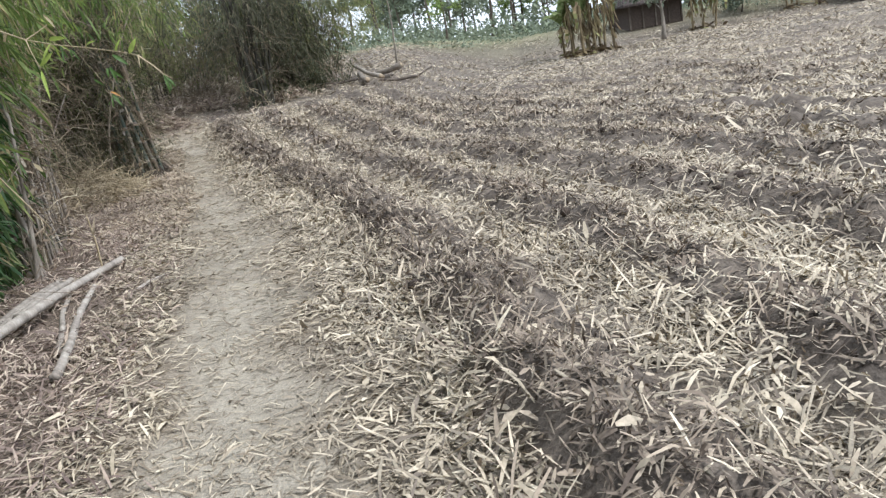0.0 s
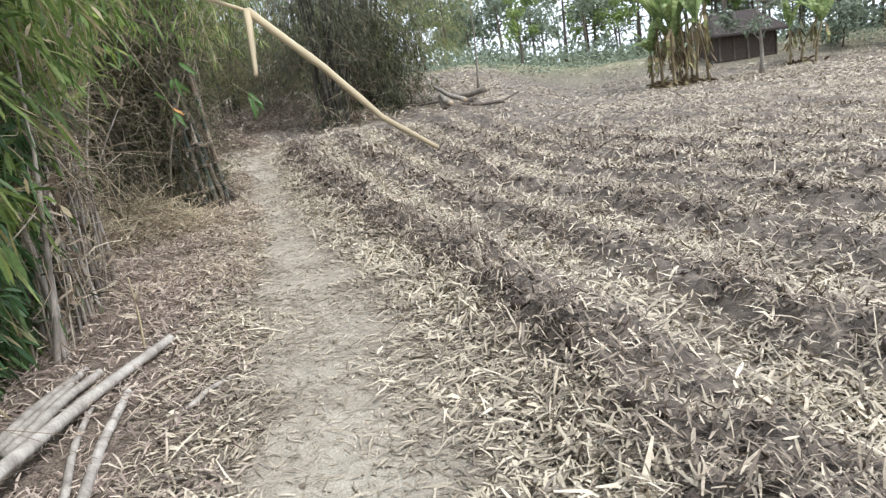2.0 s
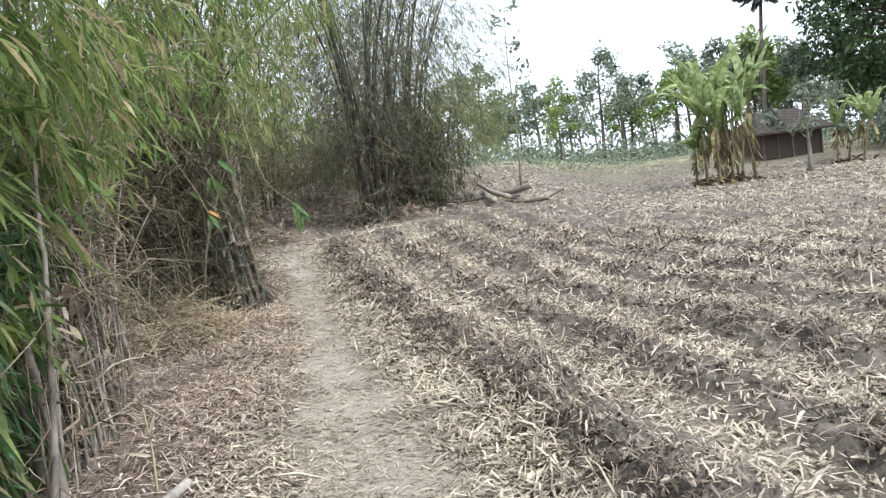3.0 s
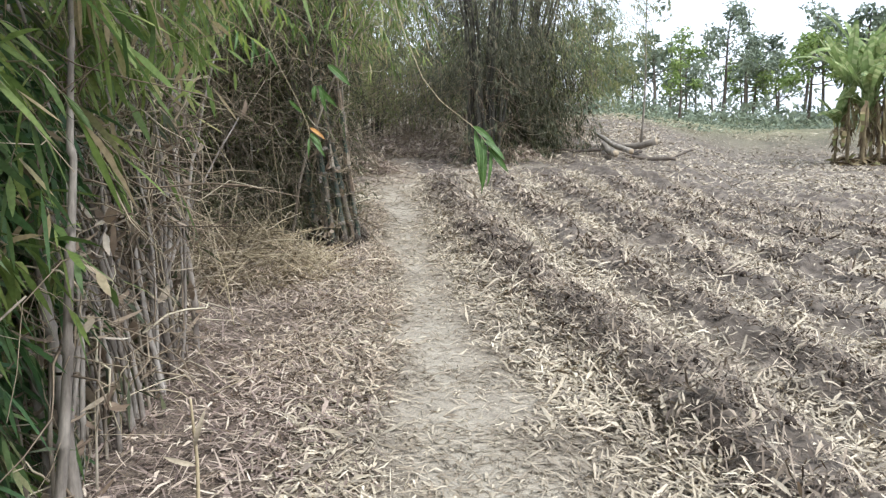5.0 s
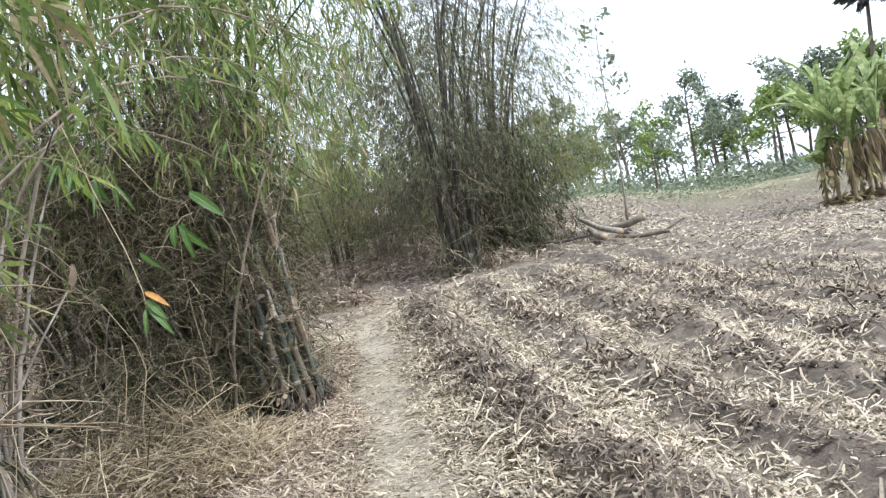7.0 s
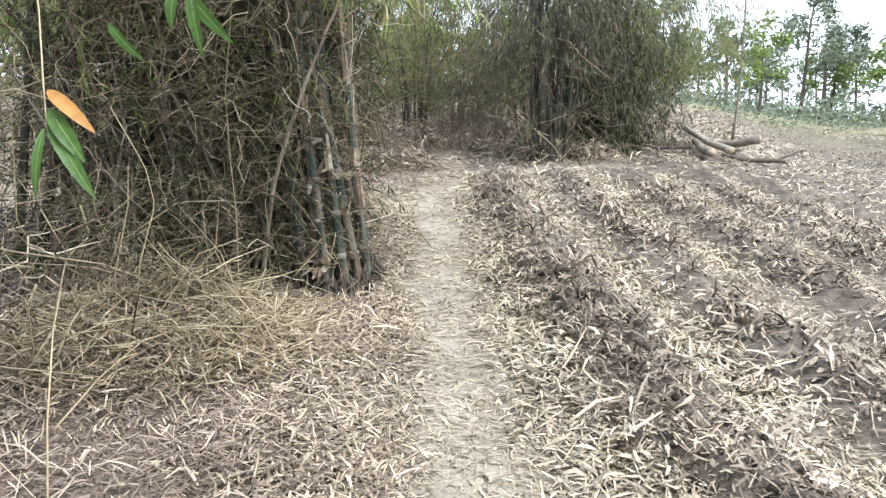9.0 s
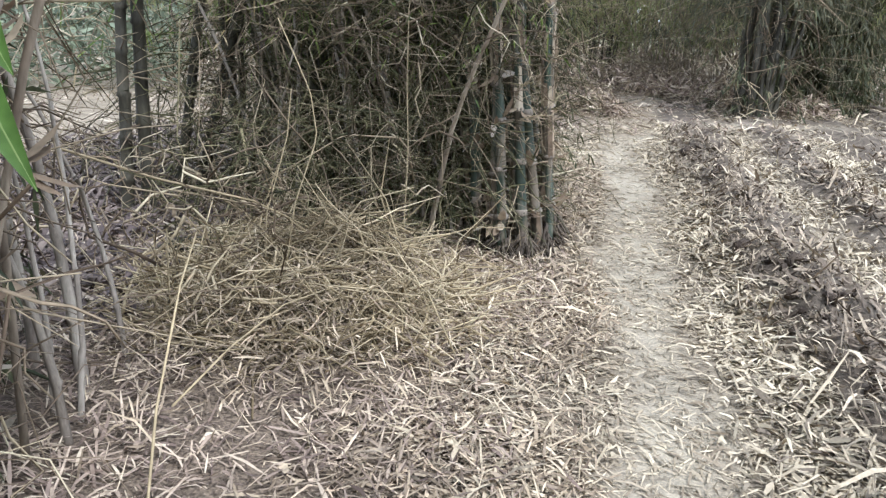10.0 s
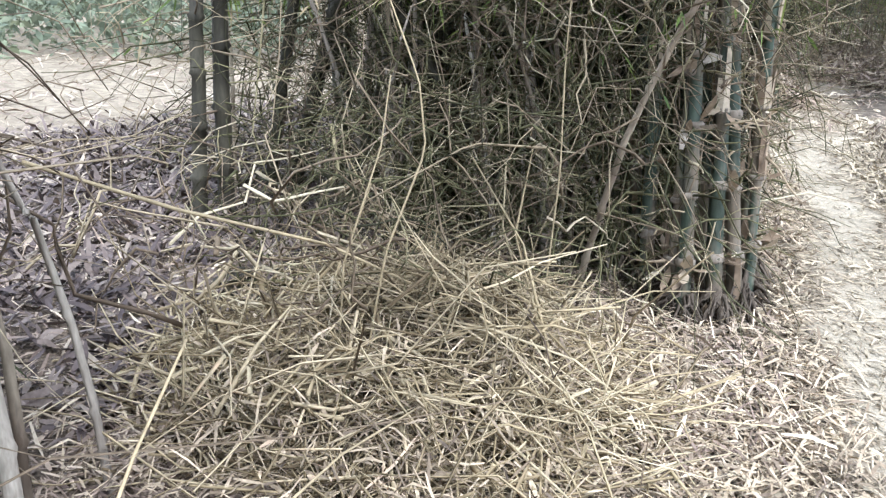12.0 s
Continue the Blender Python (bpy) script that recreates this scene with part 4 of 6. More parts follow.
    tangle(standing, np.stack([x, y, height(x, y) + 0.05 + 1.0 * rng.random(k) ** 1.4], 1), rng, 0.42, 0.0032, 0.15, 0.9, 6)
    dress(heap, standing, "dead_twig", M_TWIG_SHADE, "grey-brown dead twigs standing in the heap")
    dry = Soup()
    k = 6000
    x, y = rng.normal(-4.85, 0.5, k), rng.normal(11.6, 0.6, k)
    strew(dry, x, y, height(x, y) + rng.random(k) * 0.30 * np.exp(-((x + 5.05) ** 2 + (y - 11.7) ** 2)), 0.08, 0.007, rng, 0.45, 0.035)
    dress(heap, dry, "litter", M_STRAW_GOLD, "dry straw leaves")


def far_clump(cx, cy, rx, ry, n, tall, label, leaf_mat, n_spray, low, seed, kind="dark", ln=0.2, w=0.03, spread=1.0, dense=0):
    rng = np.random.default_rng(seed)
    ob, courses = clump(label, cx, cy, rx, ry, n, [kind], rng, tall / 9.0)
    leaf, twig = Soup(), Soup()
    base = float(height(cx, cy))
    z = low + (tall * 0.95 - low) * rng.random(n_spray) ** 1.2
    a, r = rng.uniform(0, 2 * math.pi, n_spray), rng.random(n_spray) ** 0.45
    grow = spread * (0.75 + 0.55 * np.sin(np.clip(z / tall, 0, 1) * 2.6)) * (0.75 + 0.5 * vnoise(a * 2.2, z * 0.9, seed))
    grow = grow * (0.45 + 0.55 * step(z / tall, 0.05, 0.42))
    x, y = cx + (rx + 0.7) * r * grow * np.cos(a), cy + (ry + 0.7) * r * grow * np.sin(a)
    p = np.stack([x, y, base + z], 1)
    o = np.stack([np.cos(a), np.sin(a), rng.normal(0.2, 0.4, n_spray)], 1)
    sprays(leaf, None, p, o, rng, 8, ln, w, 0.6, plain=True)
    dress(ob, leaf, "foliage", leaf_mat)
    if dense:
        # the heart of the clump, thick down to the ground, shade put into its colour
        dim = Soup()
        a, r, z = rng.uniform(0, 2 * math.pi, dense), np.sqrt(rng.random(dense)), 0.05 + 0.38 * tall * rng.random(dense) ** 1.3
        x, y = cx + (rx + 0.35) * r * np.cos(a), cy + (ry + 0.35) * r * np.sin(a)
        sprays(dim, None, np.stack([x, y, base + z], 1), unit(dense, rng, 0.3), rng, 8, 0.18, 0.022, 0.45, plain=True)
        dress(ob, dim, "shade_foliage", M_LEAF_SHADE)
    k = 220
    a, r = rng.uniform(0, 2 * math.pi, k), np.sqrt(rng.random(k))
    x, y = cx + (rx + 0.4) * r * np.cos(a), cy + (ry + 0.4) * r * np.sin(a)
    tangle(twig, np.stack([x, y, base + rng.random(k) * 2.2], 1), rng, 0.9, 0.006)
    dress(ob, twig, "brushwood", M_TWIG, "bare dry twigs")


def thicket():
    """Thin leaning stems and bare twigs between the hedge and the tight clump."""
    rng = np.random.default_rng(35)
    for cx, cy, n, top in ((-7.2, 13.4, 7, 2.6),):
        ob, courses = clump("thicket of thin leaning bamboo stems and bare twigs", cx, cy, 0.7, 0.7, n, ["dry", "shade"], rng, 0.9)
        tw = Soup()
        k = 600
        a, r = rng.uniform(0, 2 * math.pi, k), np.sqrt(rng.random(k))
        x, y = cx + 1.1 * r * np.cos(a), cy + 1.1 * r * np.sin(a)
        tangle(tw, np.stack([x, y, height(x, y) + 0.1 + top * rng.random(k)], 1), rng, 0.6, 0.004, 0.3)
        dress(ob, tw, "brushwood", M_TWIG_SHADE, "bare twigs")
        leaf = Soup()
        k = 200
        a, r = rng.uniform(0, 2 * math.pi, k), np.sqrt(rng.random(k))
        x, y = cx + 1.1 * r * np.cos(a), cy + 1.1 * r * np.sin(a)
        sprays(leaf, None, np.stack([x, y, 1.5 + 3.2 * rng.random(k)], 1), unit(k, rng, 0.3), rng, 8)
        dress(ob, leaf, "foliage", M_LEAF_MIX)


def overhang():
    """Branches of the last hedge clump that arch forward over the path's edge."""
    rng = np.random.default_rng(36)
    ob = thing("bamboo_branch", -4.8, 9.4, float(height(-4.8, 9.4)), "arching bamboo branches with bright green hanging leaves", "bamboo")
    leaf, tw = Soup(), Soup()
    for _ in range(9):
        end = np.array([rng.uniform(-4.3, -2.8), rng.uniform(8.6, 12.6), rng.uniform(2.1, 3.5)])
        base = np.array([rng.uniform(-5.2, -4.7), rng.uniform(8.6, 10.0), 0.0])
        q = np.linspace(0, 1, 12)
        mid = np.array([base[0] + 0.25 * (end[0] - base[0]), base[1] + 0.25 * (end[1] - base[1]), end[2] + 1.1])
        pts = ((1 - q) ** 2)[:, None] * base + (2 * q * (1 - q))[:, None] * mid + (q * q)[:, None] * end
        stem = Soup()
        stem.tubes(pts[None], (0.016 * (1 - 0.75 * q))[None], 6)
        part("stem", stem.mesh("stem", M_CULM_DRY, True), ob, "", "", Matrix.Translation(-Vector(ob.location)))
        t = rng.uniform(0.5, 1.0, 13)
        p = np.stack([np.interp(t, q, pts[:, i]) for i in range(3)], 1) + rng.normal(0, 0.12, (13, 3))
        sprays(leaf, tw, p, unit(13, rng, 0.3), rng, 10, 0.15, 0.019, 0.4, 0.8)
    dress(ob, leaf, "foliage", M_LEAF)
    dress(ob, tw, "leaf_stalk", M_TWIG)


def hedge_front():
    """The hedge's far end, where pale dry stems stand bare at the path's side."""
    rng = np.random.default_rng(37)
    ob = thing("bamboo_clump", -4.6, 8.4, float(height(-4.6, 8.4)), "row of pale dry bamboo stems with tangled bare twigs", "bamboo", "bamboo clumps beside the path")
    courses = []
    edge = lambda y: track_x(y) - 1.80 - 0.9 * np.maximum(0, y - 9.2)
    for k in range(118):
        y = rng.uniform(6.9, 10.0)
        x = float(edge(y)) - rng.exponential(0.3)
        courses.append(plant_culm(ob, ("stump", "thin", "stump", "bleached")[k % 4], x, y, rng.uniform(1.5, 4.7), rng, rng.uniform(0.6, 1.15), 6.0))
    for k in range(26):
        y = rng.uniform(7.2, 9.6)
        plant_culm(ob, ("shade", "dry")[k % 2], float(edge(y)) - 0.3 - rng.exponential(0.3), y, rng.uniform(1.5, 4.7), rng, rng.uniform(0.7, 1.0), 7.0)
    for x, y, kind in ((-4.93, 10.12, "stump"), (-5.02, 10.24, "bleached"), (-5.12, 10.2, "bleached"), (-5.22, 10.42, "stump"), (-5.36, 10.5, "dry"), (-5.5, 10.4, "stump"), (-5.3, 10.7, "bleached")):
        plant_culm(ob, kind, x, y, rng.uniform(2.3, 4.0), rng, rng.uniform(0.75, 1.0), 4.0, 5.0)
    husk, tw, dim = Soup(), Soup(), Soup()
    sheaths(husk, courses, rng, 9, 1.7, 0.03, 0.72)
    dress(ob, husk, "husk", M_SHEATH, "dry papery husks")
    k = 900
    y = rng.uniform(6.9, 10.6, k)
    x = edge(y) + 0.05 - rng.exponential(0.35, k)
    tangle(tw, np.stack([x, y, height(x, y) + 0.1 + 1.9 * rng.random(k)], 1), rng, 0.5, 0.0042, 0.25, 0.7, 6)
    dress(ob, tw, "brushwood", M_TWIG, "tangled bare twigs")
    # leaves behind the stems, coloured dark for the shade between them
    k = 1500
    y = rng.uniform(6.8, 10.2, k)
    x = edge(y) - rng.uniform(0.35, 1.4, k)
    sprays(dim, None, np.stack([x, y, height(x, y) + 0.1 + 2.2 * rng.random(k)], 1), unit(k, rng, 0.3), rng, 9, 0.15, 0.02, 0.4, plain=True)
    dress(ob, dim, "shade_foliage", M_LEAF_SHADE)


def dark_posts():
    """A few stout dark culms that stand apart behind the brush."""
    rng = np.random.default_rng(38)
    ob = thing("bamboo_clump", -7.8, 13.1, float(height(-7.8, 13.1)), "few stout dark bamboo culms standing apart", "bamboo", "bamboo clumps beside the path")
    courses = []
    for x, y, west in ((-7.28, 12.42, 1.0), (-7.26, 12.60, 0.0), (-7.42, 13.05, -9.0), (-7.30, 13.15, -15.0), (-7.15, 13.55, 9.0)):
        courses.append(plant_culm(ob, "post", x, y, rng.uniform(0, 6.3), rng, rng.uniform(0.85, 1.05), 1.0, west))
    tw = Soup()
    node_twigs(tw, courses, rng)
    k = 240
    x, y = rng.uniform(-9.2, -6.8, k), rng.uniform(12.3, 13.9, k)
    tangle(tw, np.stack([x, y, 0.1 + 2.2 * rng.random(k)], 1), rng, 0.6, 0.0042, 0.25)
    dress(ob, tw, "brushwood", M_TWIG, "bare twigs")


hedge()
hedge_front()
dark_posts()
overhang()
path_clump()
thicket()
far_clump(-4.08, 22.7, 0.36, 0.36, 17, 9.5, "tall dark bamboo clump with bare lower stems", M_LEAF_DUSTY, 2500, 1.7, 51, "dark", 0.15, 0.018, 1.15, 160)
far_clump(-3.35, 24.6, 0.6, 0.6, 18, 8.0, "dark bamboo clump with dusty grey-green foliage to the ground", M_LEAF_DUSTY, 3200, 0.6, 54, "dark", 0.14, 0.017, 1.1, 1700)
far_clump(-2.35, 25.7, 0.55, 0.6, 12, 6.2, "rounded yellowish bamboo clump beside the dark one", M_LEAF_PALE, 2000, 1.5, 52, "dry", 0.14, 0.016, 1.35, 300)
# thin-stemmed clumps that stand in a loose row beyond the bend
for k, (x, y, h) in enumerate(((-5.0, 26.0, 7.2), (-5.9, 25.5, 6.4), (-6.9, 26.0, 7.4), (-7.9, 26.4, 6.6), (-9.2, 26.2, 7.2), (-6.4, 28.4, 7.8), (-10.6, 27.4, 7.2))):
    far_clump(x, y, 0.4, 0.4, 11, h, "thin-stemmed bamboo clump with sparse olive foliage", M_LEAF_DUSTY if k == 1 else M_LEAF_PALE, 760, 1.0, 90 + k, "shade" if k == 3 else "dry", 0.15, 0.018, 1.25)
for k, (x, y, h) in enumerate(((-9.0, 28, 7.5), (-11.5, 31, 8), (-8.3, 34, 8), (-13, 25, 7.0), (-15, 32, 8), (-11, 38, 9), (-6.5, 39, 9), (-17, 23, 7), (-20, 29, 8), (-4.5, 34, 8.5))):
    far_clump(x, y, 1.2, 1.2, 14, h, "distant dry bamboo clump with thin pale-green foliage", M_LEAF_PALE, 640, 1.2, 60 + k, "dry", 0.22, 0.026)
for k, (x, y, h) in enumerate(((-9.6, 6.0, 6.5), (-9.4, 1.5, 6.5), (-11.5, 18.5, 7))):
    far_clump(x, y, 0.5, 0.5, 8, h, "sparse bamboo clump with dark bare stems", M_LEAF_MIX, 420, 2.2, 80 + k, "dark", 0.18, 0.022)


def dry_brush(cx, cy, r, tall, seed, label):
    """Low dead brush: bare twigs with a few brown leaves."""
    rng = np.random.default_rng(seed)
    ob = thing("dry_bush", cx, cy, float(height(cx, cy)), label, "bush", "dead brush beyond the bend")
    tw, lf = Soup(), Soup()
    k = 240
    a, q = rng.uniform(0, 2 * math.pi, k), np.sqrt(rng.random(k))
    x, y = cx + r * q * np.cos(a), cy + r * q * np.sin(a)
    z = height(x, y) + tall * (1 - 0.6 * q) * rng.random(k)
    tangle(tw, np.stack([x, y, z], 1), rng, 0.45, 0.005, 0.2)
    n = 600
    a, q = rng.uniform(0, 2 * math.pi, n), np.sqrt(rng.random(n))
    x, y = cx + r * q * np.cos(a), cy + r * q * np.sin(a)
    z = height(x, y) + tall * (1 - 0.5 * q) * rng.random(n)
    lf.blades(np.stack([x, y, z], 1), unit(n, rng, 0.7), rng.uniform(0.1, 0.25, n), rng.uniform(0.015, 0.04, n), unit(n, rng), 0.3, 0.2)
    dress(ob, tw, "brushwood", M_TWIG, "bare dead twigs")
    dress(ob, lf, "foliage", M_LITTER, "brown dead leaves")


for k, (x, y, r, h) in enumerate(((-6.5, 21.35, 0.32, 0.75), (-7.0, 20.85, 0.35, 0.8), (-6.1, 21.1, 0.25, 0.5), (-4.9, 23.8, 0.6, 0.9), (-5.6, 24.5, 0.7, 1.0), (-4.4, 24.2, 0.6, 0.9), (-6.3, 24.9, 0.7, 0.9), (-3.3, 23.5, 0.5, 0.6), (-7.2, 24.6, 1.0, 1.3), (-8.6, 25.4, 1.1, 1.2), (-6.6, 26.6, 1.1, 1.6), (-10.2, 26.2, 1.2, 1.3), (-11.8, 24.4, 1.1, 1.2), (-7.6, 28.5, 1.3, 1.8), (-12.5, 21.5, 1.0, 1.0), (-9.6, 29.5, 1.4, 2.0))):
    dry_brush(x, y, r, 0.55 * h, 700 + k, "low brown dead brush under the far bamboo")


# ---- bamboo poles lying beside the path ----
def pole(x0, y0, x1, y1, r, lift0, lift1, rng):
    ob = thing("bamboo_pole", x0, y0, float(height(x0, y0)), "weathered grey bamboo pole lying on dry leaves", "bamboo pole", "poles beside the path")
    n = 9
    s = np.concatenate([[k / n, (k + 0.05) / n, (k + 0.5) / n, (k + 0.95) / n] for k in range(n)] + [[1.0]])
    bul = np.concatenate([np.tile([1.14, 1.0, 0.97, 1.0], n), [1.1]])
    x, y = x0 + (x1 - x0) * s, y0 + (y1 - y0) * s
    z0, z1 = float(height(x0, y0)) + r + lift0, float(height(x1, y1)) + r + lift1
    z = z0 + (z1 - z0) * s + 0.012 * np.sin(s * 5)
    soup = Soup()
    soup.tubes(np.stack([x + 0.015 * np.sin(s * 7), y, z], 1)[None], (r * bul * (1 - 0.2 * s))[None], 9)
    part("shaft", soup.mesh("pole", M_POLE, True), ob, "", "", Matrix.Translation(-Vector(ob.location)))


prng = np.random.default_rng(5)
for x0, y0, x1, y1, r, a, b in ((-2.86, 4.4, -2.86, 7.08, 0.040, 0.07, 0.03), (-3.12, 5.1, -3.24, 6.62, 0.036, 0.02, 0.02), (-2.96, 5.3, -3.09, 6.5, 0.034, 0.06, 0.03),
                                (-2.34, 4.5, -2.88, 5.95, 0.022, 0.01, 0.02), (-2.13, 4.0, -2.76, 6.15, 0.030, 0.01, 0.01), (-2.88, 4.3, -3.17, 6.3, 0.030, 0.02, 0.04), (-2.3, 5.8, -2.2, 6.3, 0.018, 0.0, 0.0)):
    pole(x0, y0, x1, y1, r, a, b, prng)


# ---- trees, bananas, huts and logs beyond the field ----
def tree(x, y, tall, crown, label, mat, seed, leaves=1500, lobes=14, bark=M_BARK, trunk=0.16, first=0.45, size=0.3, flat=0.75, name="tree"):
    """A tapered trunk with limbs, and a crown of leaf clumps at their ends."""
    rng = np.random.default_rng(seed)
    base = float(height(x, y))
    ob = thing(name, x, y, base - 0.05, label, "tree", "trees beyond the field")
    s = np.linspace(0, 1, 9)
    lean = rng.normal(0, 0.05 * tall, 2)
    stem = np.stack([lean[0] * s ** 1.5 + 0.06 * np.sin(s * 6), lean[1] * s ** 1.5, tall * 0.86 * s], 1)
    wood = Soup()
    wood.tubes(stem[None], (trunk * (1 - 0.75 * s) * (1 + 0.5 * np.exp(-s * 12)))[None], 8)
    part("trunk", wood.mesh("trunk", bark, True), ob)
    limb, leaf = Soup(), Soup()
    ends, starts = [], []
    for k in range(lobes):
        h = first + (1 - first) * (k + rng.random()) / lobes
        c = np.array([np.interp(h, s, stem[:, i]) for i in range(3)])
        a = rng.uniform(0, 2 * math.pi)
        r = crown * rng.uniform(0.45, 1.0) * math.sin(math.pi * min(0.95, 0.25 + 0.7 * (h - first) / (1 - first)))
        starts.append(c)
        ends.append(c + np.array([math.cos(a) * r, math.sin(a) * r, rng.uniform(0.05, 0.4) * crown]))
    st, en = np.array(starts), np.array(ends)
    q = np.linspace(0, 1, 5)
    pts = st[:, None] * (1 - q)[None, :, None] + en[:, None] * q[None, :, None]
    pts[..., 2] -= 0.25 * np.sin(q * math.pi) * crown * 0.3
    limb.tubes(pts, trunk * 0.32 * (1.1 - q)[None].repeat(lobes, 0), 5)
    part("branchwork", limb.mesh("branchwork", bark, True), ob, "", "stuff")
    per = leaves // lobes
    rad = crown * rng.uniform(0.22, 0.42, lobes)
    d = unit(lobes * per, rng, flat)
    p = en.repeat(per, 0) + d * (rad.repeat(per) * rng.random(lobes * per) ** 0.35)[:, None]
    n = len(p)
    leaf.flakes(p, unit(n, rng, 0.8) + np.array([0, 0, -0.2]), size * rng.lognormal(0, 0.3, n), size * 0.55 * rng.lognormal(0, 0.3, n), unit(n, rng, 0.5))
    part("crown", leaf.mesh("crown", mat), ob, "", "stuff")
    return ob


def banana(x, y, tall, seed, label):
    rng = np.random.default_rng(seed)
    ob = thing("banana_plant", x, y, float(height(x, y)) - 0.03, label, "banana plant", "banana plants beyond the field")
    s = np.linspace(0, 1, 8)
    stem_h = tall * rng.uniform(0.42, 0.54)
    lean = rng.normal(0, 0.36, 2)
    stem = np.stack([lean[0] * s ** 2, lean[1] * s ** 2, stem_h * s], 1)
    soup = Soup()
    soup.tubes(stem[None], (0.07 * (1 - 0.4 * s) * (1 + 0.05 * np.sin(s * 40)))[None], 9)
    part("pseudostem", soup.mesh("pseudostem", M_STEM, True), ob, "fibrous brown stem")
    top = stem[-1]
    for k in range(int(rng.integers(5, 9))):
        a = rng.uniform(0, 2 * math.pi)
        ln, wd = tall * rng.uniform(0.36, 0.56), rng.uniform(0.30, 0.48)
        o = np.array([math.cos(a), math.sin(a), 0])
        side = np.array([-o[1], o[0], 0])
        q = np.linspace(0, 1, 18)
        start, bend = radians(rng.uniform(62, 88)), radians(rng.uniform(8, 60) if rng.random() < 0.7 else rng.uniform(75, 125))
        e = start - bend * q ** 1.4
        run = np.concatenate([[0], np.cumsum(np.cos(e[:-1]))]) * ln / 17
        up = np.concatenate([[0], np.cumsum(np.sin(e[:-1]))]) * ln / 17
        mid = top + o * run[:, None] + np.array([0, 0, 1]) * up[:, None]
        half = wd / 2 * np.where(q < 0.15, 0.05, np.clip(np.sin(math.pi * np.clip((q - 0.1) / 0.93, 0, 1)), 0, 1) ** 0.5)
        leaf = Soup()
        leaf.tubes(mid[None], (0.024 * (1 - 0.85 * q))[None], 4)
        for sg in (-1, 1):
            # the lamina hangs from the midrib, torn here and there
            sag = 0.15 + 0.5 * q + rng.normal(0, 0.05, 18)
            edge = mid + side * sg * half[:, None] - np.array([0, 0, 1]) * (half * sag)[:, None]
            torn = rng.random(17) < 0.05
            for i in range(2, 17):
                c = edge[i + 1] * (0.55 if torn[i] else 1.0) + edge[i] * (0.45 if torn[i] else 0.0)
                leaf.add(np.array([mid[i], mid[i + 1], c, edge[i]]), np.array([0, 1, 2, 3]), np.array([4]))
        part("leaf", leaf.mesh("banana_leaf", M_BANANA), ob)
    for k in range(2):
        # a dead leaf folded down along the stem
        a = rng.uniform(0, 2 * math.pi)
        o = np.array([math.cos(a), math.sin(a), 0])
        q = np.linspace(0, 1, 9)
        p = top + o * (0.06 + 0.42 * np.sin(q * 2.4))[:, None] * rng.uniform(0.4, 1.5) - np.array([0, 0, 1]) * (stem_h * 0.55 * q ** 1.3)[:, None] + rng.normal(0, 0.03, (9, 3))
        dead = Soup()
        sd = np.array([-o[1], o[0], 0])
        for i in range(8):
            w0, w1 = (0.06 * math.sin(0.3 + 2.7 * q[i + e]) + 0.02 for e in (0, 1))
            dead.add(np.array([p[i] - sd * w0, p[i] + sd * w0, p[i + 1] + sd * w1, p[i + 1] - sd * w1]), np.array([0, 1, 2, 3]), np.array([4]))
        part("dead_leaf", dead.mesh("dead_leaf", M_BANANA_DRY), ob, "withered brown leaf")
    skirt = Soup()
    n = 20
    z = stem_h * rng.uniform(0.3, 1.02, n)
    a = rng.uniform(0, 2 * math.pi, n)
    o = np.stack([np.cos(a), np.sin(a), np.zeros(n)], 1)
    skirt.blades(o * 0.1 + np.stack([0 * z, 0 * z, z], 1), o * rng.uniform(0.1, 0.7, (n, 1)) + rng.normal(0, 0.25, (n, 3)) + np.array([0, 0, -1.0]), rng.uniform(0.2, 0.5, n) * z, rng.uniform(0.05, 0.14, n), np.stack([-o[:, 1], o[:, 0], 0.2 + 0 * z], 1), 0.1, 0.3)
    # withered leaves fallen about the foot
    n = 26
    a, q = rng.uniform(0, 2 * math.pi, n), rng.uniform(0.05, 0.6, n)
    px, py = q * np.cos(a), q * np.sin(a)
    skirt.blades(np.stack([px, py, 0.05 + 0.25 * rng.random(n) * (1 - q)], 1), unit(n, rng, 0.35), rng.uniform(0.3, 0.8, n), rng.uniform(0.06, 0.16, n), unit(n, rng, 0.4), 0.15, 0.3)
    part("dry_skirt", skirt.mesh("dry_skirt", M_BANANA_DRY), ob, "hanging withered brown leaves", "stuff")
    return ob


def box_mesh(name, sx, sy, sz, mat, bevel=0.01):
    bm = bmesh.new()
    bmesh.ops.create_cube(bm, size=1)
    bmesh.ops.scale(bm, vec=(sx, sy, sz), verts=bm.verts)
    bmesh.ops.bevel(bm, geom=bm.edges[:], offset=bevel, segments=1, affect="EDGES")
    me = bpy.data.meshes.new(name)
    bm.to_mesh(me)
    bm.free()
    me.materials.append(mat)
    return me


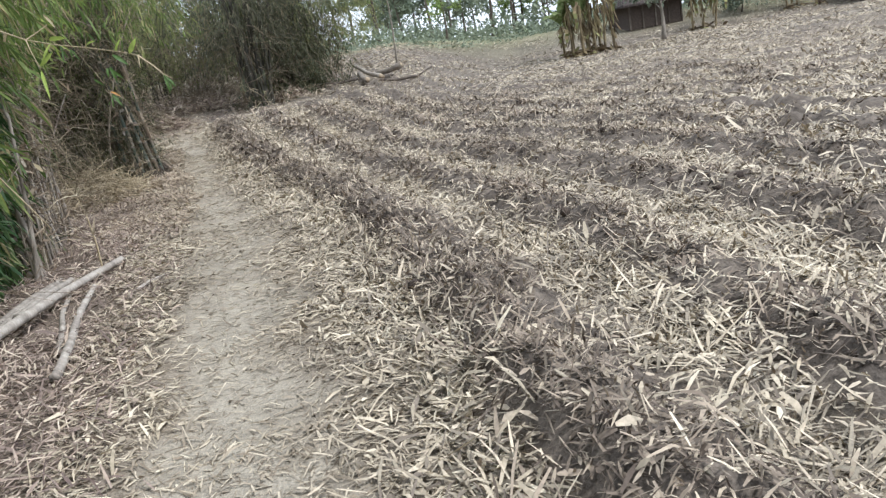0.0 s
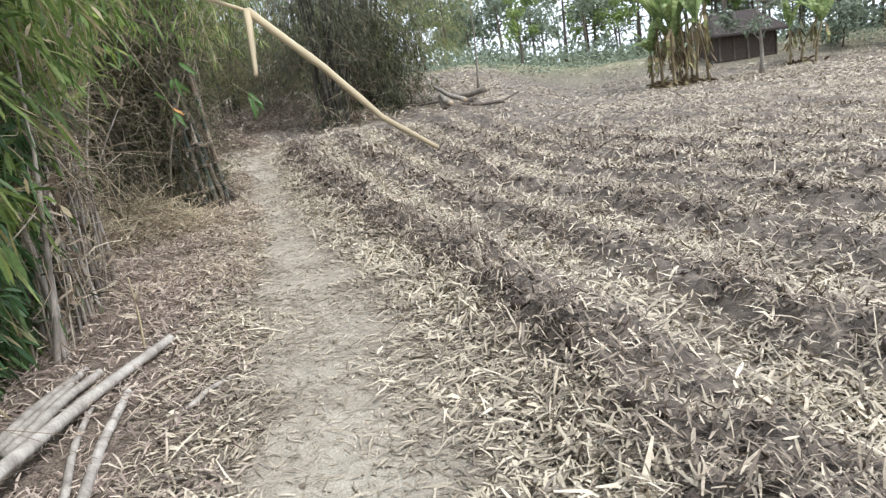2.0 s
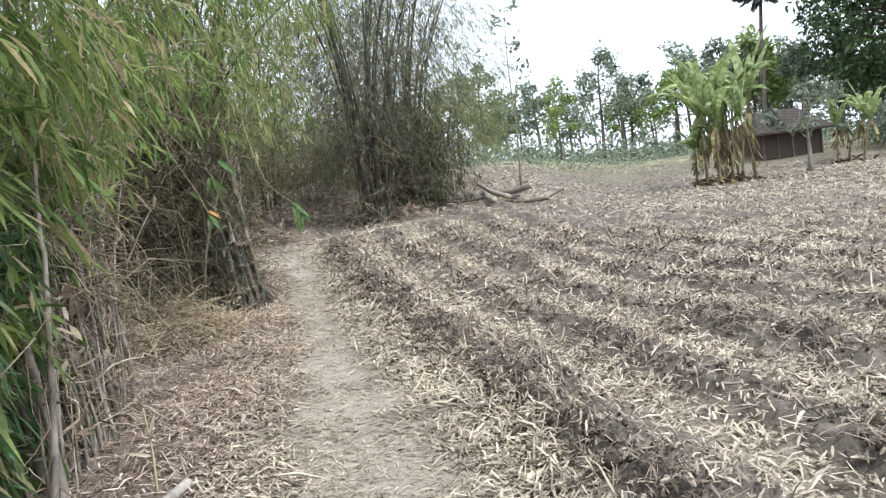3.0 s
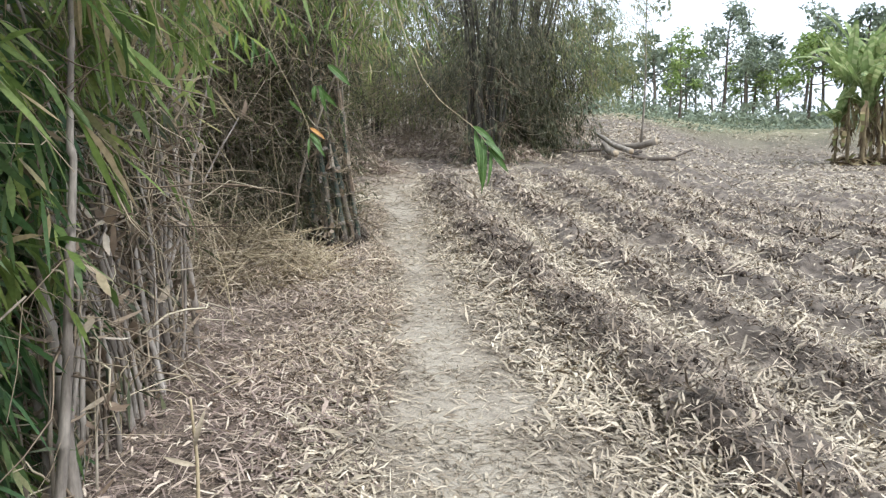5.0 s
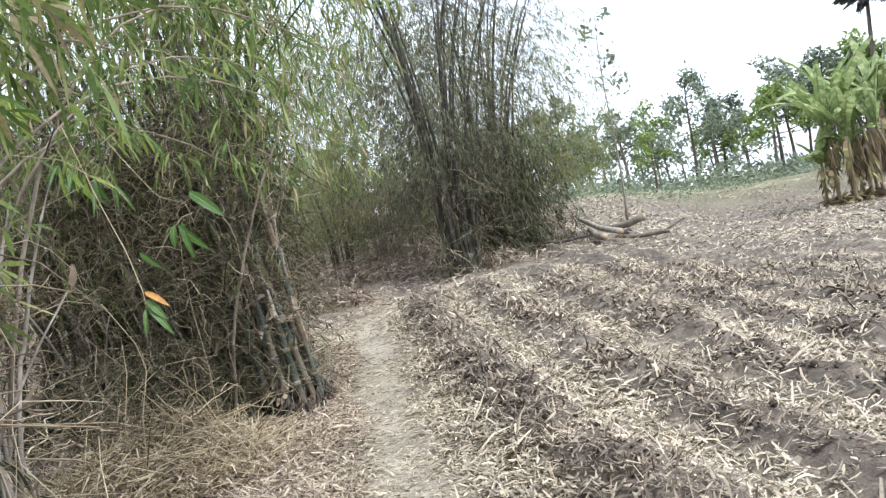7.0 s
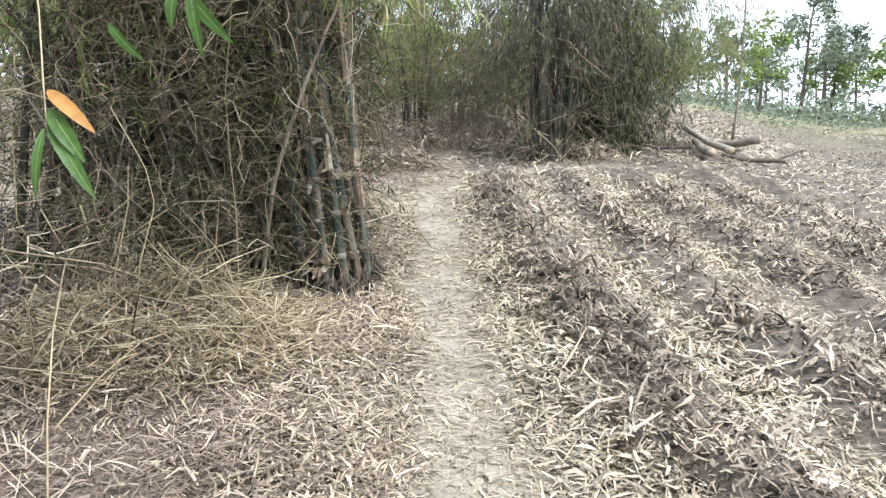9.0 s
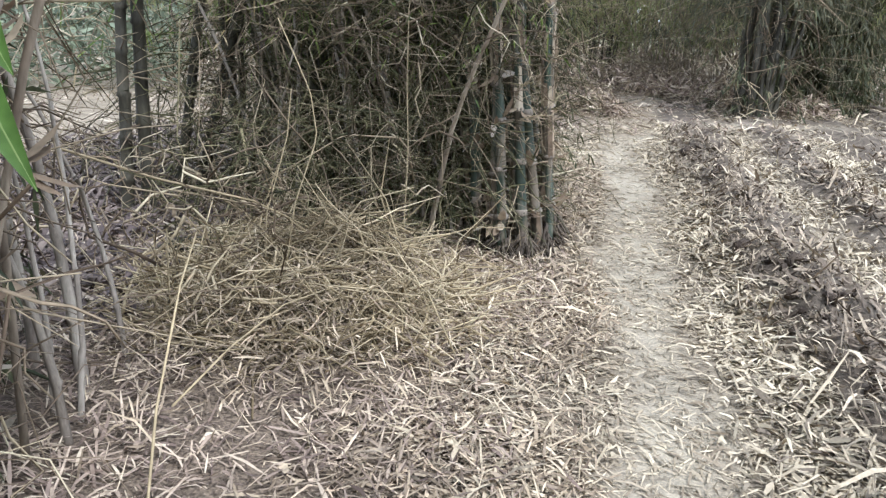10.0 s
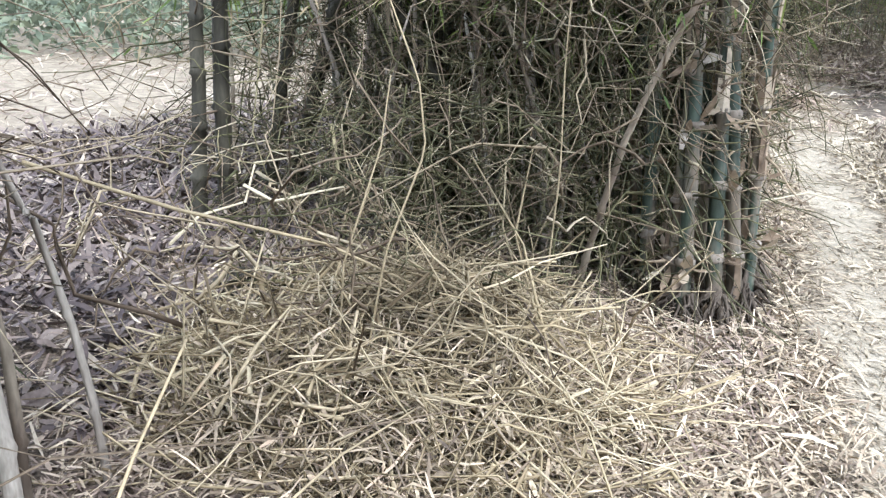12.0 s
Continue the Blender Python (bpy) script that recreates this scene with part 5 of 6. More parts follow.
def hut(x, y, yaw, w, d, wall_h, roof_h, label):
    """A low house of woven walls under a hipped roof, with a bench before it."""
    ob = thing("hut", x, y, float(height(x, y)) - 0.25, label, "hut", "huts beyond the field")
    ob.rotation_euler = (0, 0, radians(yaw))
    for nm, cx, cy, sx, sy in (("wall", 0, -d / 2, w, 0.08), ("wall", 0, d / 2, w, 0.08), ("wall", -w / 2, 0, 0.08, d - 0.1), ("wall", w / 2, 0, 0.08, d - 0.1)):
        part(nm, box_mesh("wall", sx, sy, wall_h, M_WEAVE), ob, "", "", Matrix.Translation((cx, cy, wall_h / 2)))
    for k in range(5):
        part("post", box_mesh("post", 0.09, 0.09, wall_h, M_BARK), ob, "", "", Matrix.Translation((-w / 2 + w * k / 4, -d / 2 - 0.07, wall_h / 2)))
    ov = 0.55
    a = [(-w / 2 - ov, -d / 2 - ov, 0), (w / 2 + ov, -d / 2 - ov, 0), (w / 2 + ov, d / 2 + ov, 0), (-w / 2 - ov, d / 2 + ov, 0), (-w * 0.38, 0, roof_h), (w * 0.38, 0, roof_h)]
    v = [Vector(p) for p in a] + [Vector(p) - Vector((0, 0, 0.12)) for p in a]
    f = [(0, 1, 5, 4), (1, 2, 5), (2, 3, 4, 5), (3, 0, 4), (7, 6, 10, 11), (8, 7, 11), (9, 8, 11, 10), (6, 9, 10), (0, 6, 7, 1), (1, 7, 8, 2), (2, 8, 9, 3), (3, 9, 6, 0)]
    me = bpy.data.meshes.new("roof")
    me.from_pydata([tuple(p) for p in v], [], f)
    me.materials.append(M_THATCH)
    part("roof", me, ob, "dark weathered thatch roof", "", Matrix.Translation((0, 0, wall_h - 0.1)))
    return ob


hut(15.3, 48.2, 8, 3.3, 3.0, 1.55, 1.25, "low brown hut with woven walls and dark roof")
hut(28.2, 44.0, -8, 4.8, 4.4, 1.8, 1.7, "second low brown hut half hidden by trees")

for k, (x, y, h) in enumerate(((6.2, 35.3, 5.6), (6.75, 34.8, 4.6), (7.1, 35.8, 6.8), (7.6, 34.9, 5.2), (8.1, 35.4, 6.2), (8.6, 35.9, 6.6), (6.7, 36.6, 5.6), (7.7, 36.7, 6.2), (8.9, 35.0, 4.8), (5.8, 35.9, 3.4), (7.3, 35.1, 3.8))):
    banana(9.2 + 0.72 * (x - 7.45), y + 2.0, h, 200 + k, "tall banana plant with torn leaves and dry brown skirt")
for k, (x, y, h) in enumerate(((16.3, 43.0, 4.2), (17.0, 43.4, 4.8), (17.5, 42.8, 3.9))):
    banana(x, y, h, 230 + k, "half withered banana plant with drooping dry leaves")

tree(13.0, 38.2, 4.4, 1.6, "young pale-barked tree with thin leaves", M_TREE_HAZE, 300, 700, 10, M_BARK_PALE, 0.11, 0.4, 0.22)
tree(-0.05, 29.6, 7.2, 0.9, "slender sapling with almost bare crown", M_TREE_HAZE, 301, 110, 8, M_BARK_PALE, 0.035, 0.6, 0.2)
tree(3.5, 53.5, 5.2, 1.5, "small light-green tree on the grassy bank", M_TREE_LIGHT, 302, 900, 10, M_BARK, 0.08, 0.3, 0.24)
tree(28.0, 60.0, 14.5, 5.6, "large dense dark-green mango tree behind the huts", M_TREE_DARK, 303, 12000, 40, M_BARK, 0.4, 0.18, 0.42)
tree(31.5, 52.0, 11.5, 5.5, "dense dark-green tree behind the second hut", M_TREE_DARK, 304, 9000, 34, M_BARK, 0.35, 0.15, 0.42)

for k, (x, y, h) in enumerate(((22.6, 45.0, 4.6), (23.5, 45.6, 5.4), (24.3, 44.9, 4.8))):
    banana(x, y, h, 240 + k, "green banana plant with arching leaves by the second hut")
tree(20.6, 46.5, 2.6, 1.8, "low leafy bush in the shade of the dark trees", M_TREE_HAZE, 305, 1500, 12, M_BARK, 0.05, 0.1, 0.2, name="bush")


def palm(x, y, tall, seed, label):
    """A fan palm: a slim ringed trunk under a round head of stiff leaves."""
    rng = np.random.default_rng(seed)
    ob = thing("palm_tree", x, y, float(height(x, y)) - 0.05, label, "palm tree")
    s = np.linspace(0, 1, 26)
    stem = np.stack([0.4 * s ** 2, 0.1 * np.sin(s * 3), tall * s], 1)
    soup = Soup()
    soup.tubes(stem[None], (0.17 * (1 - 0.35 * s) * (1 + 0.07 * (np.arange(26) % 2)))[None], 9)
    part("trunk", soup.mesh("trunk", M_BARK, True), ob)
    top = stem[-1]
    for k in range(38):
        d = unit(1, rng)[0]
        d[2] = 1.3 * abs(d[2]) if rng.random() < 0.75 else -0.5 * abs(d[2])
        hub = top + d * rng.uniform(0.6, 1.4)
        fan = Soup()
        fan.tubes(np.stack([top, hub])[None], np.array([[0.035, 0.02]]), 4)
        side = np.cross(d, (0, 0, 1.0))
        side /= np.linalg.norm(side) + 1e-6
        n = 16
        a = np.linspace(-1.75, 1.75, n)
        ray = d * np.cos(a)[:, None] + side * np.sin(a)[:, None] + np.array([0, 0, -0.15])
        fan.blades(np.tile(hub, (n, 1)), ray, rng.uniform(0.65, 1.0, n), np.full(n, 0.2), np.cross(ray, (0.2, 0.1, 1.0)), 0.15, 0.1)
        part("frond", fan.mesh("frond", M_PALM), ob)


palm(18.8, 60.0, 10.7, 310, "fan palm with dark round head on slim trunk")


def far_trees():
    rng = np.random.default_rng(77)
    for k in range(78):
        a = radians(rng.uniform(-34, 36))
        r = rng.uniform(66, 98)
        x, y = -1 + r * math.sin(a), 4 + r * math.cos(a)
        h = rng.uniform(7.0, 11.5)
        light = rng.random() < 0.2
        tree(x, y, h, rng.uniform(2.0, 3.2), "distant tree with tufted crown on a slim trunk", M_TREE_LIGHT if light else M_TREE_HAZE, 400 + k, 950, 12, M_BARK, 0.17, 0.45, 0.42)
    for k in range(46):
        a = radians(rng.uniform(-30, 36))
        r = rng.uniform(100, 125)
        tree(-1 + r * math.sin(a), 4 + r * math.cos(a), rng.uniform(7, 11), rng.uniform(2.6, 4.0), "distant tree with tufted crown on a slim trunk", M_TREE_HAZE, 520 + k, 430, 12, M_BARK, 0.17, 0.25, 0.6)
    for k in range(26):
        a = radians(rng.uniform(-75, -25))
        r = rng.uniform(30, 60)
        x, y = -1 + r * math.sin(a), 4 + r * math.cos(a)
        tree(x, y, rng.uniform(6, 10), rng.uniform(1.8, 2.6), "distant tree with tufted crown on a slim trunk", M_TREE_HAZE, 460 + k, 600, 11, M_BARK, 0.16, 0.35, 0.45)
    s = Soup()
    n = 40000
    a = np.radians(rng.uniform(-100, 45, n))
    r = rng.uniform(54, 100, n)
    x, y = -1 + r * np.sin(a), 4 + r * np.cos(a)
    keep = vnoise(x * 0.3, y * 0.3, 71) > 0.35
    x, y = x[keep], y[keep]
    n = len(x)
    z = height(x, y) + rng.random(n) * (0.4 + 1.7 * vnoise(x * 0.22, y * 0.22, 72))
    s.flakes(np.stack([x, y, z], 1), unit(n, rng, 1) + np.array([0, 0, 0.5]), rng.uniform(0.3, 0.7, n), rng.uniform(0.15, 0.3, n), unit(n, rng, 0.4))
    tagged(new("undergrowth", s.mesh("undergrowth", M_TREE_HAZE)), "pale green bushes and weeds on the far bank", "bushes", "", "stuff")
    s = Soup()
    n = 14000
    a = np.radians(rng.uniform(-105, -48, n))
    r = rng.uniform(24, 44, n)
    x, y = -1 + r * np.sin(a), 6 + r * np.cos(a)
    keep = vnoise(x * 0.35, y * 0.35, 75) > 0.5
    x, y = x[keep], y[keep]
    n = len(x)
    z = height(x, y) + rng.random(n) * (0.3 + 2.2 * vnoise(x * 0.3, y * 0.3, 76))
    s.flakes(np.stack([x, y, z], 1), unit(n, rng, 1) + np.array([0, 0, 0.5]), rng.uniform(0.2, 0.45, n), rng.uniform(0.1, 0.2, n), unit(n, rng, 0.4))
    n = 20000
    a = np.radians(rng.uniform(-84, -44, n))
    r = rng.uniform(16.5, 27, n)
    x, y = -1 + r * np.sin(a), 6 + r * np.cos(a)
    keep = vnoise(x * 0.5, y * 0.5, 78) > 0.36
    x, y = x[keep], y[keep]
    n = len(x)
    z = height(x, y) + rng.random(n) * (0.15 + 1.9 * step(vnoise(x * 0.5, y * 0.5, 78), 0.36, 0.8))
    s.flakes(np.stack([x, y, z], 1), unit(n, rng, 1) + np.array([0, 0, 0.5]), rng.uniform(0.12, 0.3, n), rng.uniform(0.05, 0.12, n), unit(n, rng, 0.4))
    tagged(new("far_bushes", s.mesh("far_bushes", M_TREE_HAZE)), "green bushes beyond the bare ground behind the bamboo", "bushes", "", "stuff")
    s = Soup()
    n = 16000
    x, y = rng.uniform(-12, 30, n), rng.uniform(43, 62, n)
    keep = zones(x, y)[1]["grass"] * vnoise(x * 0.4, y * 0.4, 73) > 0.22
    x, y = x[keep], y[keep]
    n = len(x)
    s.blades(np.stack([x, y, height(x, y)], 1), unit(n, rng, 0.4) + np.array([0, 0, 1.0]), rng.uniform(0.2, 0.5, n), rng.uniform(0.03, 0.09, n), unit(n, rng, 0.2), 0.4, 0.1)
    tagged(new("weeds", s.mesh("weeds", M_TREE_HAZE)), "low green weeds at the field's far edge", "weeds", "", "stuff")


far_trees()


# ---- felled logs at the field's edge ----
def log(x, y, z, yaw, ln, r, tilt, rng, bark=M_BARK):
    ob = thing("log", x, y, float(height(x, y)) + z, "felled log with pale sawn ends on the straw", "log", "felled logs")
    ob.rotation_euler = (0, radians(tilt), radians(yaw))
    s = np.linspace(0, 1, 9)
    soup = Soup()
    soup.tubes(np.stack([ln * (s - 0.5), 0.03 * np.sin(s * 5), 0.02 * np.cos(s * 7)], 1)[None], (0.8 * r * (1 - 0.2 * s) * rng.uniform(0.94, 1.06, 9))[None], 10)
    part("trunk", soup.mesh("log", bark, True), ob)
    for e, rr in ((-1, 0.8 * r), (1, r * 0.64)):
        c = Soup()
        c.tubes(np.array([[[e * ln * 0.5 - 0.005, 0, 0.0], [e * ln * 0.5 + 0.012, 0, 0.0]]]) + np.array([0, 0.03 * math.sin(0 if e < 0 else 5), 0.02 * math.cos(0 if e < 0 else 7)]), np.array([[rr * 0.95, rr * 0.93]]), 10)
        part("sawn_end", c.mesh("sawn_end", M_CUT), ob, "pale sawn wood")


lrng = np.random.default_rng(13)
for x, y, z, yaw, ln, r, tilt in ((-1.12, 24.25, 0.17, 103, 1.35, 0.130, -8), (-1.02, 25.2, 0.26, 112, 2.40, 0.105, -10), (-1.85, 24.8, 0.09, 15, 1.10, 0.064, 2), (-0.35, 25.6, 0.28, 152, 1.05, 0.140, 9), (0.60, 25.8, 0.24, 40, 1.36, 0.048, -14), (-0.05, 24.9, 0.09, -12, 1.27, 0.080, 3), (-0.40, 25.6, 0.10, 75, 1.02, 0.088, 0)):
    log(x, y, z, yaw, ln, 0.85 * r, tilt, lrng, M_BARK_PALE if r > 0.1 else M_BARK)


# ---- single twigs and leaves that hang over the path ----
def leaf_blade(a, b, width, parent, mat, rng, curl=0.1):
    """One bamboo leaf from a to b with a folded midrib and rounded sides."""
    a, b = np.array(a), np.array(b)
    d = b - a
    ln = np.linalg.norm(d)
    side = np.cross(d / ln, unit(1, rng)[0] * 0.4 + np.array([0.25, -0.9, 0.2]))
    side /= np.linalg.norm(side)
    up = np.cross(side, d / ln)
    s = np.array([0, 0.06, 0.18, 0.36, 0.56, 0.76, 0.9, 1.0])
    w = width / 2 * np.array([0.1, 0.45, 0.85, 1.0, 0.95, 0.7, 0.35, 0.02])
    mid = a + d * s[:, None] + up * (curl * ln * np.sin(s * math.pi))[:, None]
    v = np.concatenate([mid, mid - side * w[:, None] + up * (w * 0.3)[:, None], mid + side * w[:, None] + up * (w * 0.3)[:, None]])
    n = len(s)
    q = [(i, i + 1, n + i + 1, n + i) for i in range(n - 1)] + [(i + 1, i, 2 * n + i, 2 * n + i + 1) for i in range(n - 1)]
    me = mesh_np("leaf", v, np.array(q).ravel(), np.full(len(q), 4), mat, True)
    across = np.concatenate([np.zeros(n), np.ones(2 * n)]).astype(np.float32)
    me.attributes.new("across", "FLOAT", "POINT").data.foreach_set("value", across)
    part("leaf", me, parent, "", "", Matrix.Translation(-Vector(parent.location)))


def twig(name, pts, r0, r1, parent, mat):
    pts = np.array(pts)
    t = np.linspace(0, len(pts) - 1, 4 * len(pts))
    p = np.stack([np.interp(t, np.arange(len(pts)), pts[:, i]) for i in range(3)], 1)
    soup = Soup()
    soup.tubes(p[None], np.linspace(r0, r1, len(p))[None] * (1 + 0.12 * (np.arange(len(p)) % 4 == 0)), 6)
    part(name, soup.mesh(name, mat, True), parent, "", "", Matrix.Translation(-Vector(parent.location)))


def sprig(label, stems, leaves, rng, mat=M_LEAF_NEAR, r=0.0022):
    x, y, z = stems[0][0]
    ob = thing("bamboo_sprig", x, y, z, label, "bamboo sprig", "sprigs hanging over the path")
    for pts in stems:
        twig("twig", pts, r, r * 0.5, ob, M_TWIG_PALE)
    for a, b, w in leaves:
        leaf_blade(a, b, w, ob, mat, rng)
    return ob


srng = np.random.default_rng(21)
sprig("sprig of long fresh green bamboo leaves hanging from a thin twig",
      [[(-2.094, 6.587, 2.239), (-1.932, 6.277, 1.853), (-1.845, 6.121, 1.715), (-1.793, 6.071, 1.660), (-1.716, 6.017, 1.607), (-1.688, 5.998, 1.580), (-1.669, 5.992, 1.556)]],
      [((-1.704, 5.994, 1.595), (-1.689, 5.981, 1.479), 0.0153), ((-1.690, 5.997, 1.580), (-1.688, 5.982, 1.462), 0.0140), ((-1.680, 5.998, 1.564), (-1.688, 5.981, 1.501), 0.0106),
       ((-1.671, 6.000, 1.556), (-1.677, 5.984, 1.474), 0.0085), ((-1.676, 5.999, 1.560), (-1.631, 5.992, 1.505), 0.0127), ((-1.687, 5.998, 1.575), (-1.638, 5.990, 1.530), 0.0136),
       ((-1.707, 5.993, 1.604), (-1.659, 5.986, 1.565), 0.0136), ((-1.695, 5.995, 1.593), (-1.665, 5.984, 1.570), 0.0085)], srng, M_LEAF_NEAR, 0.0012)
ob = sprig("sprig with drooping green leaves and one withered orange leaf",
           [[(-3.749, 9.352, 2.454), (-3.443, 9.063, 2.022), (-3.245, 8.876, 1.780), (-3.133, 8.750, 1.621), (-3.125, 8.742, 1.549)]],
           [((-3.123, 8.748, 1.588), (-3.048, 8.736, 1.501), 0.029), ((-3.124, 8.745, 1.568), (-3.029, 8.733, 1.441), 0.026), ((-3.130, 8.741, 1.556), (-3.125, 8.707, 1.440), 0.016)], srng)
leaf_blade((-3.127, 8.751, 1.618), (-3.033, 8.746, 1.549), 0.0235, ob, M_LEAF_ORANGE, srng)
sprig("sprig with broad green bamboo leaves above the brush heap",
      [[(-4.212, 10.242, 2.735), (-3.836, 9.932, 2.365), (-3.516, 9.663, 2.082), (-3.314, 9.548, 2.006), (-3.260, 9.493, 1.890)]],
      [((-3.269, 9.513, 2.049), (-3.112, 9.512, 1.902), 0.05), ((-3.353, 9.472, 1.907), (-3.349, 9.438, 1.793), 0.036), ((-3.337, 9.477, 1.906), (-3.192, 9.472, 1.757), 0.036),
       ((-3.318, 9.482, 1.913), (-3.267, 9.449, 1.724), 0.033), ((-3.522, 9.417, 1.809), (-3.412, 9.411, 1.711), 0.026)], srng)
sprig("long thin twig with a few narrow leaves reaching over the path",
      [[(-1.311, 2.665, 1.782), (-1.149, 2.583, 1.704), (-1.104, 2.555, 1.683), (-1.011, 2.558, 1.651), (-0.923, 2.562, 1.628), (-0.785, 2.538, 1.586), (-0.756, 2.538, 1.573)],
       [(-0.756, 2.538, 1.573), (-0.712, 2.521, 1.533), (-0.680, 2.505, 1.500), (-0.650, 2.490, 1.480)],
       [(-0.756, 2.538, 1.573), (-0.749, 2.505, 1.533)],
       [(-1.104, 2.555, 1.683), (-1.091, 2.538, 1.643), (-1.068, 2.519, 1.584)],
       [(-1.104, 2.555, 1.683), (-1.079, 2.574, 1.698), (-1.039, 2.595, 1.723)]],
      [((-1.032, 2.558, 1.673), (-0.965, 2.536, 1.666), 0.0146), ((-1.068, 2.519, 1.578), (-1.036, 2.452, 1.480), 0.0106), ((-1.068, 2.521, 1.592), (-1.011, 2.515, 1.630), 0.0120), ((-1.026, 2.545, 1.658), (-1.064, 2.521, 1.592), 0.0080), ((-0.923, 2.562, 1.630), (-0.880, 2.538, 1.641), 0.0093), ((-0.828, 2.549, 1.599), (-0.800, 2.543, 1.635), 0.0093), ((-0.781, 2.536, 1.584), (-0.747, 2.532, 1.628), 0.0160)],
      srng, M_LEAF_BRIGHT, 0.0026)


def bright_sprays():
    """Yellow-green sprays that stand out from the hedge at its start."""
    rng = np.random.default_rng(22)
    for cx, cy, cz in ((-2.136, 3.442, 2.041), (-2.064, 3.420, 1.719), (-2.254, 3.484, 1.644), (-2.244, 3.415, 2.124), (-2.393, 3.288, 1.878)):
        ob = thing("bamboo_sprig", cx - 0.35, cy + 0.1, cz + 0.2, "bright yellow-green bamboo spray with narrow leaves", "bamboo sprig", "sprigs hanging over the path")
        a = np.array([cx - 0.35, cy + 0.1, cz + 0.2])
        b = np.array([cx + 0.12, cy, cz - 0.02])
        twig("twig", [a, (a + b) / 2 + np.array([0, 0, 0.06]), b], 0.003, 0.0015, ob, M_TWIG_PALE)
        for _ in range(12):
            s = rng.uniform(0.35, 1)
            p = a + (b - a) * s
            d = np.array([rng.uniform(0.1, 1.0), rng.normal(0, 0.5), rng.uniform(-1.0, 0.25)])
            leaf_blade(p, p + d / np.linalg.norm(d) * rng.uniform(0.13, 0.22), rng.uniform(0.014, 0.02), ob, M_LEAF_BRIGHT, rng)
    ob = thing("dry_vine", -2.022, 3.335, 1.919, "pale bare twig hanging down from the bamboo", "twig")
    twig("twig", [(-2.130, 3.383, 2.321), (-2.024, 3.335, 1.819), (-2.004, 3.325, 1.616), (-2.018, 3.300, 1.285), (-1.915, 3.251, 1.071)], 0.005, 0.004, ob, M_TWIG_PALE)
    twig("twig", [(-1.953, 3.438, 1.656), (-1.924, 3.424, 1.387), (-1.846, 3.527, 1.221), (-1.725, 3.628, 0.917)], 0.004, 0.003, ob, M_TWIG_PALE)


def near_sprays():
    """Larger sprays that hang out of the hedge at head height."""
    rng = np.random.default_rng(23)
    for cy, off, cz in ((4.6, 1.75, 2.35), (5.3, 1.6, 2.6), (5.9, 1.75, 2.3), (6.6, 1.7, 2.55), (7.3, 1.6, 2.3), (8.0, 1.75, 2.5), (5.6, 1.9, 1.7), (6.9, 1.95, 1.8), (9.2, 1.5, 2.5), (9.9, 1.45, 2.2), (10.6, 1.35, 2.55), (3.9, 1.9, 2.2)):
        a = np.array([float(track_x(cy)) - off - 0.35, cy - 0.1, cz + 0.28])
        b = a + np.array([0.5, rng.uniform(-0.15, 0.25), -0.3])
        ob = thing("bamboo_sprig", *a, "green bamboo spray with long hanging leaves", "bamboo sprig", "sprigs hanging over the path")
        twig("twig", [a, (a + b) / 2 + np.array([0, 0, 0.08]), b], 0.004, 0.002, ob, M_TWIG_PALE)
        for _ in range(15):
            p = a + (b - a) * rng.uniform(0.2, 1) + np.array([0, 0, 0.04])
            d = np.array([rng.uniform(-0.1, 0.6), rng.normal(0, 0.45), rng.uniform(-1.2, -0.3)])
            leaf_blade(p, p + d / np.linalg.norm(d) * rng.uniform(0.15, 0.26), rng.uniform(0.017, 0.026), ob, M_LEAF_NEAR if rng.random() < 0.55 else M_LEAF_BRIGHT, rng)


bright_sprays()
near_sprays()


def dry_shoot(x, y, tall, label):
    z = float(height(x, y))
    ob = thing("dry_shoot", x, y, z, label, "dry shoot", "dry shoots beside the path")
    twig("stem", [(x, y, z - 0.02), (x + 0.01, y, z + tall * 0.5), (x - 0.01, y + 0.01, z + tall)], 0.009, 0.005, ob, M_TWIG_PALE)
    rng = np.random.default_rng(int(1000 * tall))
    for h, o in ((0.45, (-0.10, -0.02, 0.03)), (0.6, (0.05, 0.0, 0.14))):
        p = np.array([x, y, z + tall * h])
        leaf_blade(p, p + np.array(o) * 1.3, 0.022, ob, M_STRAW, rng)


dry_shoot(-3.05, 7.1, 0.52, "thin dry shoot standing by the poles")
dry_shoot(-3.84, 7.74, 0.38, "pale split dry shoot in the leaf litter")


